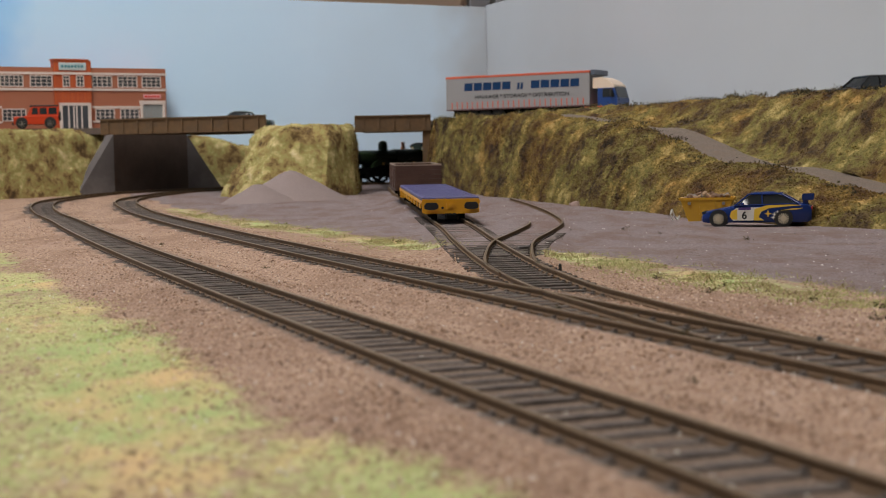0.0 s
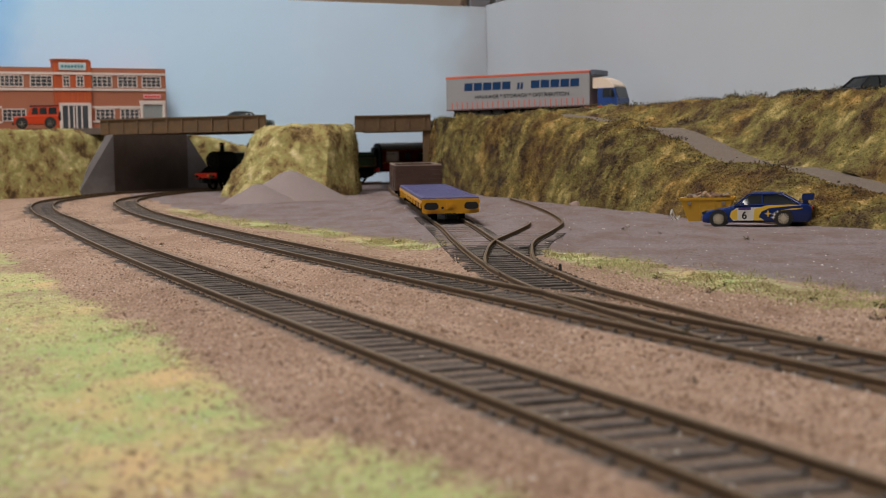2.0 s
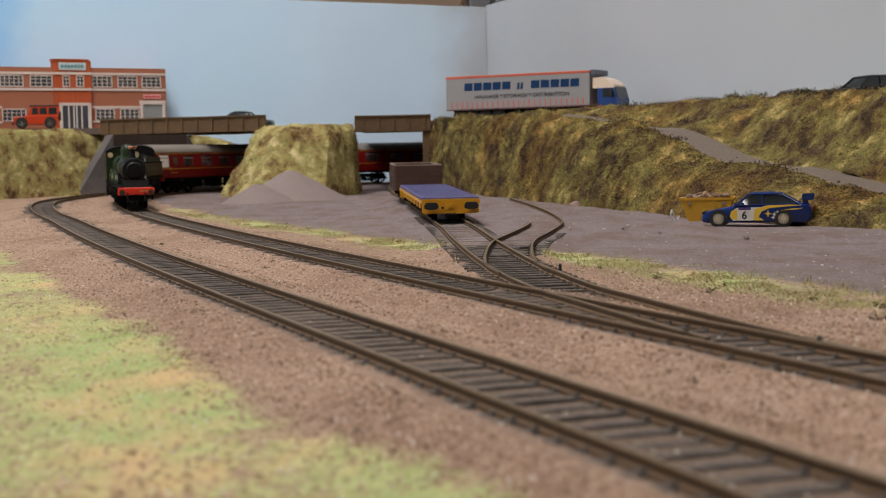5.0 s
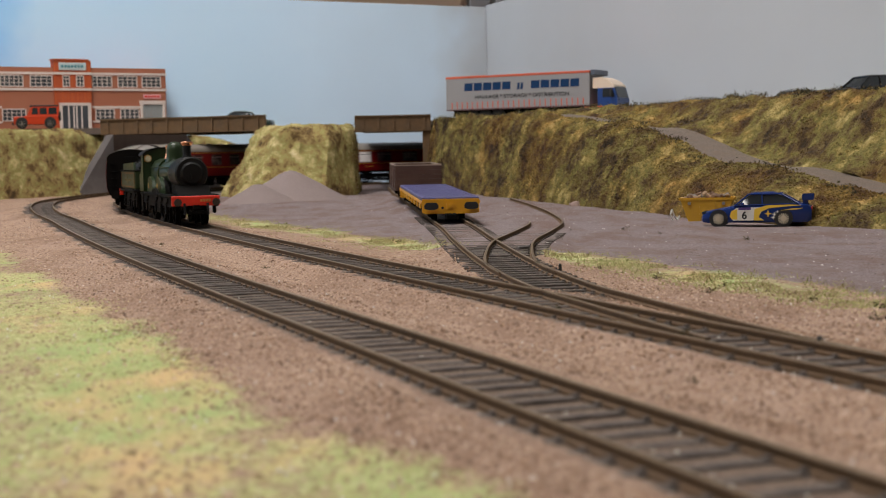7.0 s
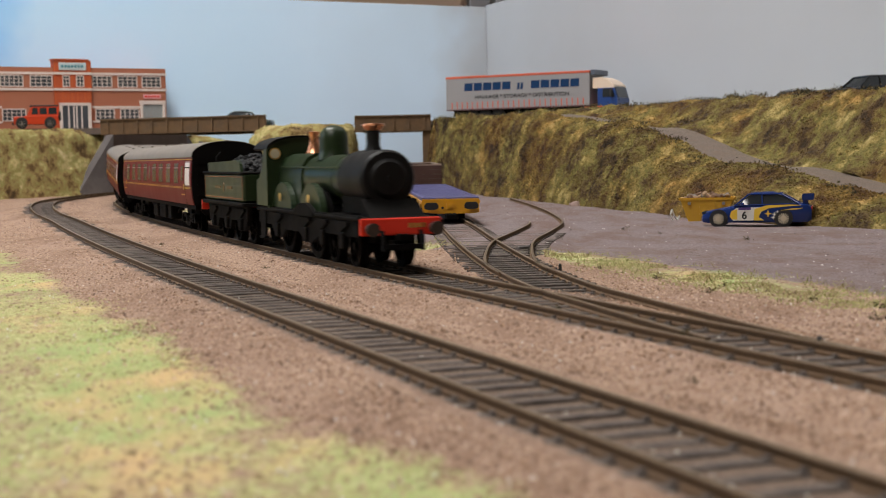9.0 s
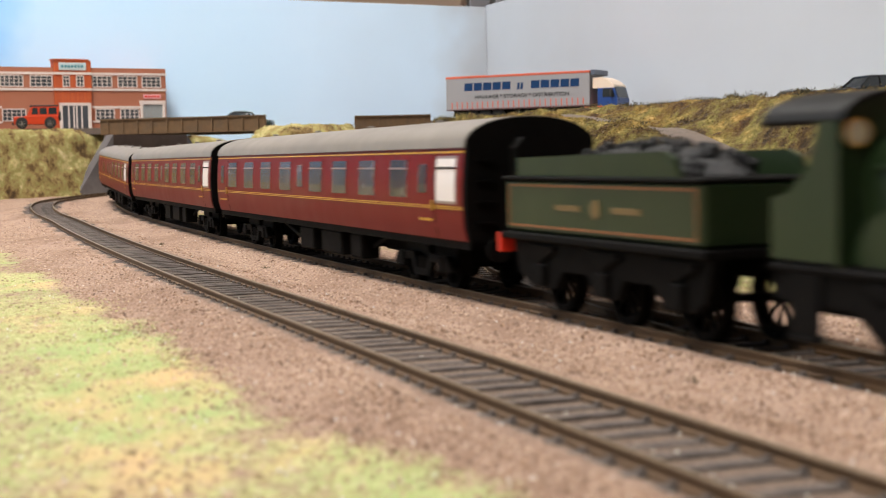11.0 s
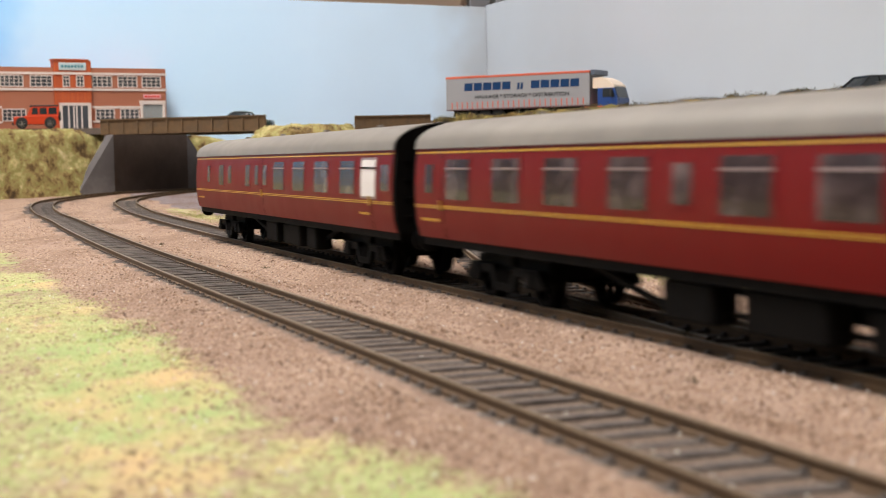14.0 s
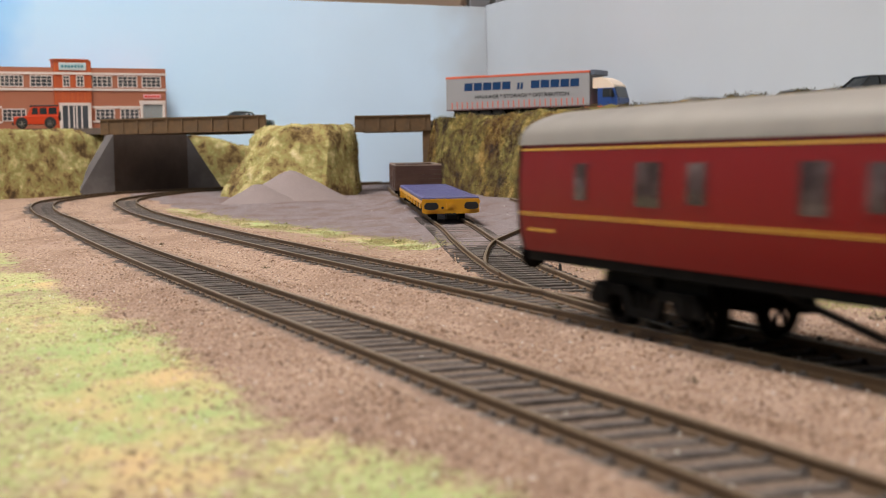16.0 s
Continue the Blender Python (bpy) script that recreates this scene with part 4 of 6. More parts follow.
        for x in (20, 44, 66, 107):
            box(bm, X - x - 2.4, sgn * 13.0 - 0.7, 6, X - x + 2.4, sgn * 13.0 + 0.7, 11, 0.3)
            prism(bm, [(X - x - 7, 13.4), (X - x, 11.2), (X - x + 7, 13.4), (X - x + 7, 14.5), (X - x - 7, 14.5)], "y", sgn * 13.0 - 0.6, sgn * 13.0 + 0.6)
    part("outside_frame", bm, UNDER, t, "black outside frame with axle boxes and springs")
    for cx in (66, 107):
        for sgn in (-1, 1):
            bm = bmesh.new()
            prism(bm, [(X - cx + 14.5 * math.cos(math.radians(a)), 14.5 + 11.5 * math.sin(math.radians(a))) for a in range(8, 173, 10)], "y", sgn * 8.7 - 0.4, sgn * 11.6 + 0.4)
            part("splasher", bm, GREEN, plate, "green wheel splasher")
            bm = bmesh.new()
            tube(bm, (X - cx, sgn * 11.9, 20.5), (X - cx, sgn * 12.15, 20.5), 1.6, None, 14)
            part("monogram_plate", bm, BRASS, plate)
    bm = bmesh.new()
    for sgn in (-1, 1):
        tube(bm, (X - 38, sgn * 8.6, 31.4), (X - 118, sgn * 8.8, 31.4), 0.32, None, 6)
        for x in (40, 62, 88, 112):
            tube(bm, (X - x, sgn * 7.6, 31.2), (X - x, sgn * 8.8, 31.4), 0.3, None, 5)
    part("handrail", bm, GREEN, t)
    bm = bmesh.new()
    box(bm, X - 1.6, -12.9, 10.6, X, 12.9, 15.9, 0.3)
    beam = part("buffer_beam", bm, RED, t, "bright red buffer beam")
    bm = bmesh.new()
    for k in range(4):
        box(bm, X + 0.02, 2.4 + k * 1.5, 12.8, X + 0.14, 3.5 + k * 1.5, 14.2)
    part("number_bars", bm, BRASS, beam)
    for sgn in (-1, 1):
        bm = bmesh.new()
        tube(bm, (X, sgn * 10.2, 12.6), (X + 4.0, sgn * 10.2, 12.6), 1.5, 1.1, 14)
        tube(bm, (X + 4.0, sgn * 10.2, 12.6), (X + 4.8, sgn * 10.2, 12.6), 2.1, None, 20)
        part("buffer", bm, paint("worn_buffer_metal", (0.05, 0.035, 0.028), 0.5, 0.3, 80, 0.3), beam)
        bm = bmesh.new()
        tube(bm, (X + 0.4, sgn * 6.2, 12), (X + 2, sgn * 6.2, 6), 0.7, None, 8)
        part("vacuum_hose", bm, SMOKEBOX, beam)
    bm = bmesh.new()
    box(bm, X - 2, -1.6, 9, X + 3.5, 1.6, 11)
    box(bm, X + 2, -5.5, 6.4, X + 3.4, 5.5, 8)
    box(bm, X - 4, -3, 6, X + 1, 3, 9)
    part("coupling", bm, UNDER, t, "small black coupling")
    bm = bmesh.new()
    box(bm, X - 56, -6.5, 8, X - 6, 6.5, 16)
    box(bm, X - 138, -6.5, 8, X - 56, 6.5, 17)
    for sgn in (-1, 1):
        box(bm, X - 134, sgn * 12.2, 4.4, X - 126, sgn * 13.8, 5.2)
        box(bm, X - 134, sgn * 12.8, 5.2, X - 126, sgn * 13.3, 15.0)
    part("frame_inner", bm, UNDER, t)
    for x in (20, 44):
        wheelset(t, X - x, 6.6, 10)
    for x in (66, 107):
        wheelset(t, X - x, 12.2, 18)
    return t


ENGINE = locomotive()
TENDER = tender()
COACHES = [coach(300, OPEN_SIDE, "maroon passenger coach with yellow lining directly behind the tender"),
           coach(300, OPEN_SIDE, "maroon passenger coach with yellow lining in mid-train"),
           coach(300, BRAKE_SIDE, "maroon brake coach with few windows at the rear of the train")]

# ---- things on the layout ----
WHITE = paint("white_paint", (0.72, 0.70, 0.66), 0.5, 0.1, 40)
TYRE = paint("rubber_tyre", (0.015, 0.015, 0.016), 0.7, 0.3, 100)


def loft(bm, sections):
    """Bridges rings of points (x, [(y, z), ...]) into one closed skin."""
    rows = [[bm.verts.new((x, y, z)) for y, z in ring] for x, ring in sections]
    n = len(rows[0])
    for p, q in zip(rows, rows[1:]):
        for i in range(n):
            bm.faces.new((p[i], p[(i + 1) % n], q[(i + 1) % n], q[i]))
    bm.faces.new(rows[0][::-1])
    bm.faces.new(rows[-1])


def ring(hw, z0, z1, r=0.25):
    """Rounded cross-section of a car body."""
    h = z1 - z0
    return [(-hw * 0.9, z0), (-hw, z0 + h * 0.25), (-hw, z0 + h * 0.6), (-hw * 0.93, z0 + h * 0.9), (-hw * 0.8, z1), (hw * 0.8, z1), (hw * 0.93, z0 + h * 0.9), (hw, z0 + h * 0.6), (hw, z0 + h * 0.25), (hw * 0.9, z0)]


def car_wheel(parent, x, y, r, rim_mat, spokes=12):
    sgn = 1 if y > 0 else -1
    bm = bmesh.new()
    tube(bm, (0, -1.4, 0), (0, 1.4, 0), r, None, 24)
    tyre = part("wheel", bm, TYRE, parent, "black tyre", smooth=True, at=mpose(x, y, r))
    bm = bmesh.new()
    tube(bm, (0, sgn * 1.41, 0), (0, sgn * 1.5, 0), r * 0.72, None, 24)
    part("rim", bm, TYRE, tyre)
    bm = bmesh.new()
    for i in range(spokes):
        a = 2 * math.pi * i / spokes
        tube(bm, (r * 0.1 * math.cos(a), sgn * 1.6, r * 0.1 * math.sin(a)), (r * 0.68 * math.cos(a), sgn * 1.6, r * 0.68 * math.sin(a)), 0.26, None, 5)
    tube(bm, (0, sgn * 1.5, 0), (0, sgn * 1.9, 0), r * 0.2, None, 10)
    part("spokes", bm, rim_mat, tyre)


PALE_RIM = paint("pale_gold_alloy", (0.62, 0.55, 0.42), 0.35, 0.1, 60, 0.3)


def rally_car():
    blue = paint("glossy_blue_paint", (0.012, 0.03, 0.14), 0.16, 0.15, 60)
    yellow = paint("yellow_decal", (0.75, 0.50, 0.05), 0.35, 0.1, 60)
    t = thing("rally_car", mpose(158, 752, -0.6, 180 - 15), "blue and yellow rally car with a tall rear spoiler", "car")
    S = 0.93
    secs = [(29, 6.5, 3.2, 5.5), (28, 9.0, 2.4, 7.0), (25, 10.6, 2.2, 8.6), (16, 11.2, 2.2, 10.2), (11, 11.3, 2.2, 11.2), (0, 11.3, 2.2, 11.6), (-14, 11.3, 2.2, 12.0), (-22, 11.1, 2.2, 12.3), (-27, 10.4, 2.4, 12.0), (-29, 9.6, 3.2, 10.6)]
    bm = bmesh.new()
    loft(bm, [(x, ring(h, a, b)) for x, h, a, b in secs])
    body = part("body", bm, blue, t, "glossy blue bodywork", smooth=True)
    cab = [(11, 9.2, 11.0), (4, 8.6, 16.8), (1, 8.2, 18.0), (-9, 8.1, 18.2), (-14, 8.3, 16.9), (-22, 8.9, 12.2)]
    bm = bmesh.new()
    loft(bm, [(x, [(-h - 1.6, 10.6), (-h, b - 0.6), (-h * 0.8, b), (h * 0.8, b), (h, b - 0.6), (h + 1.6, 10.6)]) for x, h, b in cab])
    part("cabin_glass", bm, GLASS, t, "dark car windows", smooth=True)
    bm = bmesh.new()
    loft(bm, [(x, [(-7.6, b - 0.5), (-6.6, b + 0.12), (6.6, b + 0.12), (7.6, b - 0.5), (6.4, b - 0.8), (-6.4, b - 0.8)]) for x, b in ((4.2, 16.9), (1, 18.1), (-9, 18.3), (-14.2, 17.0))])
    part("roof", bm, blue, t, smooth=True)
    for sgn in (-1, 1):
        for x0, z0, x1, z1 in ((11.2, 10.9, 3.8, 17.2), (-3.5, 11.4, -3.2, 17.9), (-13.8, 17.0, -22.4, 12.2), (11, 11.2, -22, 12.1), (3.5, 17.3, -13.8, 17.4)):
            bm = bmesh.new()
            k0, k1 = (10.3 - (z0 - 10.6) * 0.25), (10.3 - (z1 - 10.6) * 0.25)
            tube(bm, (x0, sgn * k0, z0), (x1, sgn * k1, z1), 0.42, None, 6)
            part("window_pillar", bm, blue, body)
        # door number roundel and swoosh
        y = sgn * 11.42
        bm = bmesh.new()
        prism(bm, [(12, 3.4), (13.4, 5.5), (13, 8), (10, 10.2), (-2.5, 10.4), (-3.2, 8), (-1.4, 5.2), (-4.5, 3.4)], "y", y - 0.06, y + 0.06)
        part("door_decal", bm, WHITE, body, "white door panel")
        for pts in ([(12.4, 4.0), (13.6, 5.8), (12.6, 8.6), (9.6, 9.4), (9.6, 4.0)], [(1.0, 3.4), (-4.0, 3.4), (-1.6, 5.2), (-2.8, 8.0), (-7, 9.8), (-18, 10.9), (-24, 11.2), (-18, 11.7), (-6, 11.4), (0.6, 9.4)], [(-13, 8.6), (-19, 9.6), (-25, 9.9), (-21, 9.0)]):
            bm = bmesh.new()
            prism(bm, pts, "y", sgn * 11.5 - 0.05, sgn * 11.5 + 0.05)
            part("swoosh", bm, yellow, body, "yellow swoosh")
        for k, (cx, cz, s) in enumerate(((-6.5, 7.0, 1.6), (-9.8, 6.6, 1.0), (-11.6, 7.8, 1.0), (-9.2, 4.9, 0.9), (-12.6, 5.6, 0.9), (-14.4, 7.0, 0.9))):
            bm = bmesh.new()
            prism(bm, [(cx - s * 1.3, cz), (cx - s * 0.3, cz + s * 0.3), (cx, cz + s * 1.3), (cx + s * 0.3, cz + s * 0.3), (cx + s * 1.3, cz), (cx + s * 0.3, cz - s * 0.3), (cx, cz - s * 1.3), (cx - s * 0.3, cz - s * 0.3)], "y", sgn * 11.5 - 0.08, sgn * 11.5 + 0.08)
            part("star_decal", bm, yellow if k == 0 else WHITE, body)
        bm = bmesh.new()
        box(bm, 2.5, sgn * 11.5 - 0.07, 9.0, 9, sgn * 11.5 + 0.07, 10.3)
        part("sponsor_bar", bm, paint("mauve_decal", (0.10, 0.05, 0.22), 0.4), body)
        txt("6", 5.6, RUSTY_BLACK, mpose(5.9, sgn * 11.56, 4.3, 0 if sgn < 0 else 180, 90), "number", body)
        for x in (19.5, -14.5):
            car_wheel(t, x, sgn * 10.2, 4.3, PALE_RIM, 16)
            bm = bmesh.new()
            tube(bm, (x, sgn * 8.6, 4.5), (x, sgn * 11.36, 4.5), 4.9, None, 24)
            part("wheel_arch", bm, TYRE, body)
        bm = bmesh.new()
        box(bm, -29.3, sgn * 6, 8.6, -28.4, sgn * 9.2, 10.4, 0.3)
        part("tail_light", bm, RED, body)
        bm = bmesh.new()
        box(bm, 26.0, sgn * 5.5, 6.6, 28.6, sgn * 8.6, 8.2, 0.4)
        part("headlight", bm, GLASS, body)
        bm = bmesh.new()
        box(bm, 6, sgn * 10.8, 11.6, 8, sgn * 12.6, 12.9, 0.3)
        part("wing_mirror", bm, blue, body)
    bm = bmesh.new()
    for sgn in (-1, 1):
        box(bm, -27, sgn * 6.5 - 0.4, 12, -24.5, sgn * 6.5 + 0.4, 15.6)
    box(bm, -29.6, -9.6, 15.2, -24.4, 9.6, 16.0, 0.3)
    for sgn in (-1, 1):
        box(bm, -30, sgn * 9.6 - 0.3, 14, -24, sgn * 9.6 + 0.3, 16.9)
    part("spoiler", bm, blue, t, "tall blue rear wing")
    t.scale = (S, S, S)


RUSTY_BLACK = paint("black_lettering", (0.012, 0.012, 0.014), 0.5)
NAVY = paint("navy_lettering", (0.006, 0.035, 0.11), 0.6, spec=0.2)


def txt(body, size, mat, at, name, parent, stretch=1.0, bold=0.03):
    """Flat lettering in the built-in font, turned into a thin mesh."""
    cu = bpy.data.curves.new(name, "FONT")
    cu.body, cu.size, cu.extrude, cu.align_x, cu.offset = body, size * MM, 0.04 * MM, "CENTER", size * bold * MM
    tmp = bpy.data.objects.new("tmp", cu)
    me = bpy.data.meshes.new_from_object(tmp)
    bpy.data.objects.remove(tmp)
    me.materials.clear()
    me.materials.append(mat)
    me.name = name
    ob = new(name, me)
    ob.parent = parent
    ob.matrix_basis = at @ Matrix.Diagonal((stretch, 1, 1, 1))
    return ob


def skip_bin():
    y = paint("worn_yellow_paint", (0.62, 0.34, 0.02), 0.5, 0.3, 60, 0, 0, (0.30, 0.16, 0.03), 0.5)
    t = thing("rubbish_skip", mpose(143, 806, -0.6, -14), "worn yellow skip heaped with brown rubble", "skip")
    bm = bmesh.new()
    prism(bm, [(-14, 12.5), (-9.5, 0), (9.5, 0), (14, 12.5)], "y", -9, 9)
    body = part("body", bm, y, t, "yellow sloping steel sides")
    bm = bmesh.new()
    for a in (-9.6, 8.6):
        box(bm, -14.6, a, 11.8, 14.6, a + 1, 13.2)
    for a in (-14.6, 13.6):
        box(bm, a, -9.6, 11.8, a + 1, 9.6, 13.2)
    part("rim", bm, y, body)
    for x in (-9, 9):
        bm = bmesh.new()
        tube(bm, (x, -9.5, 10.2), (x, -10.8, 10.2), 0.9, None, 10)
        part("lifting_lug", bm, STEEL, body)
    bm = bmesh.new()
    for x in (-4, 4):
        box(bm, x - 0.5, -9.5, 1, x + 0.5, -9.0, 11.8)
    part("rib", bm, y, body)
    r = random.Random(9)
    for mat, nm in ((paint("rubble_brown", (0.20, 0.12, 0.08), 0.9, 0.5, 200), "rubble"), (paint("rubble_grey", (0.22, 0.20, 0.19), 0.9, 0.5, 200), "rubble"), (paint("scrap_wood", (0.34, 0.22, 0.13), 0.9, 0.4, 200), "scrap_wood")):
        for _ in range(9):
            bm = bmesh.new()
            bmesh.ops.create_icosphere(bm, subdivisions=1, radius=1)
            for v in bm.verts:
                v.co *= r.uniform(0.75, 1.2)
            x = r.uniform(-11, 11)
            k = (3.4, 1.3, 1.0) if nm == "scrap_wood" else (r.uniform(1.6, 3.0), r.uniform(1.5, 2.4), r.uniform(1.0, 1.8))
            m = mpose(x, r.uniform(-6.5, 6.5), 13.2 + r.uniform(0, 2.6) * (1 - abs(x) / 13), r.uniform(0, 180), r.uniform(-25, 25), r.uniform(-20, 20))
            bmesh.ops.scale(bm, vec=k, verts=bm.verts)
            part(nm, bm, mat, t, at=m)
    t2 = thing("scrap_wire", mpose(122, 792, 0, 20), "bent strip of pale scrap lying beside the skip", "scrap")
    bm = bmesh.new()
    pts = [(0, 0, 1), (-1.5, 0, 4), (-0.5, 0, 7), (1.2, 0.5, 3), (3, 0.5, 1.2), (4.2, 0.3, 3.4)]
    for a, b in zip(pts, pts[1:]):
        tube(bm, a, b, 0.45, None, 6)
    part("strip", bm, WHITE, t2)


def flat_wagon():
    """Long flat wagon: blue deck, yellow ends and side brackets, black running gear."""
    yl = paint("wagon_yellow", (0.72, 0.34, 0.015), 0.38, 0.15, 60)
    dk = paint("blue_violet_deck", (0.085, 0.085, 0.23), 0.55, 0.25, 70, 0, 0, (0.20, 0.18, 0.26), 0.4)
    W, L = 15.2, 105.0
    t = thing("flat_wagon", mpose(-4.2, 899, RAIL_TOP + (lift(0, 828) + lift(0, 978)) / 2, 94.7, 0, -math.degrees(math.atan2(lift(0, 978) - lift(0, 828), 150))), "long flat wagon with violet-blue deck and yellow ends", "railway wagon", "stabled wagons")
    # local x runs away from the lens
    bm = bmesh.new()
    box(bm, -L, -W, 10.6, L, W, 12.6, 0.3)
    deck = part("deck", bm, dk, t, "violet-blue planked deck")
    for i in range(22):
        bm = bmesh.new()
        x = -L + 4 + i * (2 * L - 8) / 21
        box(bm, x - 0.25, -W + 0.6, 12.55, x + 0.25, W - 0.6, 12.72)
        part("deck_joint", bm, paint("deck_joint_dark", (0.05, 0.05, 0.13), 0.6) if i == 0 else bpy.data.materials["deck_joint_dark"], deck)
    for sgn in (-1, 1):
        bm = bmesh.new()
        xa, xb = sorted((sgn * L, sgn * (L + 1.6)))
        prism(bm, [(-W, 4.4), (-W, 11.6), (W, 11.6), (W, 4.4), (W - 2.5, 3.8), (-W + 2.5, 3.8)], "x", xa, xb)
        e = part("headstock", bm, yl, t, "bright yellow headstock")
        for s2 in (-1, 1):
            bm = bmesh.new()
            tube(bm, (sgn * (L + 1.6), s2 * 10.6, 8.2), (sgn * (L + 5), s2 * 10.6, 8.2), 1.6, None, 12)
            prism(bm, [(s2 * 10.6 - 3.6, 6.8), (s2 * 10.6 - 3.8, 8.4), (s2 * 10.6 - 2.6, 10.0), (s2 * 10.6 + 2.6, 10.0), (s2 * 10.6 + 3.8, 8.4), (s2 * 10.6 + 3.6, 6.8), (s2 * 10.6 + 1.6, 6.2), (s2 * 10.6 - 1.6, 6.2)], "x", *sorted((sgn * (L + 5), sgn * (L + 6.2))))
            part("buffer", bm, TYRE, e, "oval black buffer")
        bm = bmesh.new()
        prism(bm, [(-2.2, 6.4), (-2.2, 9.4), (2.2, 9.4), (2.2, 6.4)], "x", *sorted((sgn * (L + 1.6), sgn * (L + 2.2))))
        tube(bm, (sgn * (L + 2), 0, 8), (sgn * (L + 2.9), 0, 8), 0.9, None, 10)
        part("coupler_plate", bm, yl, e)
        bm = bmesh.new()
        tube(bm, (sgn * (L + 1.7), 4.4, 7), (sgn * (L + 2.6), 4.4, 7), 0.7, None, 8)
        part("air_pipe", bm, TYRE, e)
        bm = bmesh.new()
        box(bm, min(sgn * L, sgn * (L + 6)), -3, -0.5 + 1.4, max(sgn * L, sgn * (L + 6)), 3, 4.0, 0.3)
        part("coupling", bm, UNDER, t, "black coupling pocket")
        bogie(t, sgn * (L - 30), 11, 5.2)
    bm = bmesh.new()
    box(bm, -L, -6, 5.6, L, 6, 10.6)
    part("centre_sill", bm, UNDER, t)
    for sgn in (-1, 1):
        bm = bmesh.new()
        box(bm, -L, sgn * W - 0.7, 9.2, L, sgn * W + 0.3, 10.55)
        part("side_rail", bm, yl, t, "yellow side rail")
        for i in range(9):
            bm = bmesh.new()
            x = -L + 10 + i * (2 * L - 20) / 8
            box(bm, x - 2.6, sgn * W - 0.4, 6.4, x + 2.6, sgn * W + 0.6, 9.2, 0.3)
            part("bracket", bm, yl, t)
    WHEELS[:] = [w for w in WHEELS if w[0].parent is not t]


def open_wagon():
    br = paint("brown_wagon_paint", (0.075, 0.032, 0.022), 0.65, 0.3, 80, 0, 0, (0.12, 0.07, 0.05), 0.4)
    inner = paint("pale_worn_edge", (0.36, 0.27, 0.22), 0.8, 0.3, 90)
    t = thing("open_wagon", mpose(-19.6, 1075, RAIL_TOP + lift(-12, 1075), 94.2, 0, -0.7), "high-sided brown open wagon with pale top edges", "railway wagon", "stabled wagons")
    W, L = 15.4, 48
    bm = bmesh.new()
    box(bm, -L, -W, 7.5, L, W, 9.5)
    part("floor", bm, br, t)
    for sgn in (-1, 1):
        for k in range(5):
            bm = bmesh.new()
            box(bm, -L, sgn * W - 0.8, 9.5 + k * 3.0, L, sgn * W + 0.0, 9.5 + k * 3.0 + 2.9, 0.1)
            part("side_plank", bm, br, t)
            bm = bmesh.new()
            box(bm, sgn * L - 0.8, -W, 9.5 + k * 3.0, sgn * L, W, 9.5 + k * 3.0 + 2.9, 0.1)
            part("end_plank", bm, br, t)
        bm = bmesh.new()
        box(bm, -L, sgn * W - 0.9, 24.5, L, sgn * W + 0.2, 25.3)
        part("capping", bm, inner, t, "pale worn capping")
        bm = bmesh.new()
        box(bm, sgn * L - 0.9, -W, 24.5, sgn * L + 0.1, W, 25.25)
        part("capping", bm, inner, t, "pale worn capping")
        for x in (-L + 3, -16, 16, L - 3):
            bm = bmesh.new()
            box(bm, x - 0.8, sgn * W, 9, x + 0.8, sgn * (W + 0.7), 24.4)
            part("stanchion", bm, br, t)
        for x in (-26, 26):
            bm = bmesh.new()
            box(bm, x - 4, sgn * 11, 3, x + 4, sgn * 13, 9, 0.3)
            part("axle_guard", bm, UNDER, t)
        for y in (-10, 10):
            bm = bmesh.new()
            tube(bm, (sgn * L, y, 10), (sgn * (L + 5), y, 10), 1.6, None, 10)
            part("buffer", bm, UNDER, t)
    for x in (-26, 26):
        wheelset(t, x, 6, 8)
    WHEELS[:] = [w for w in WHEELS if w[0].parent is not t]


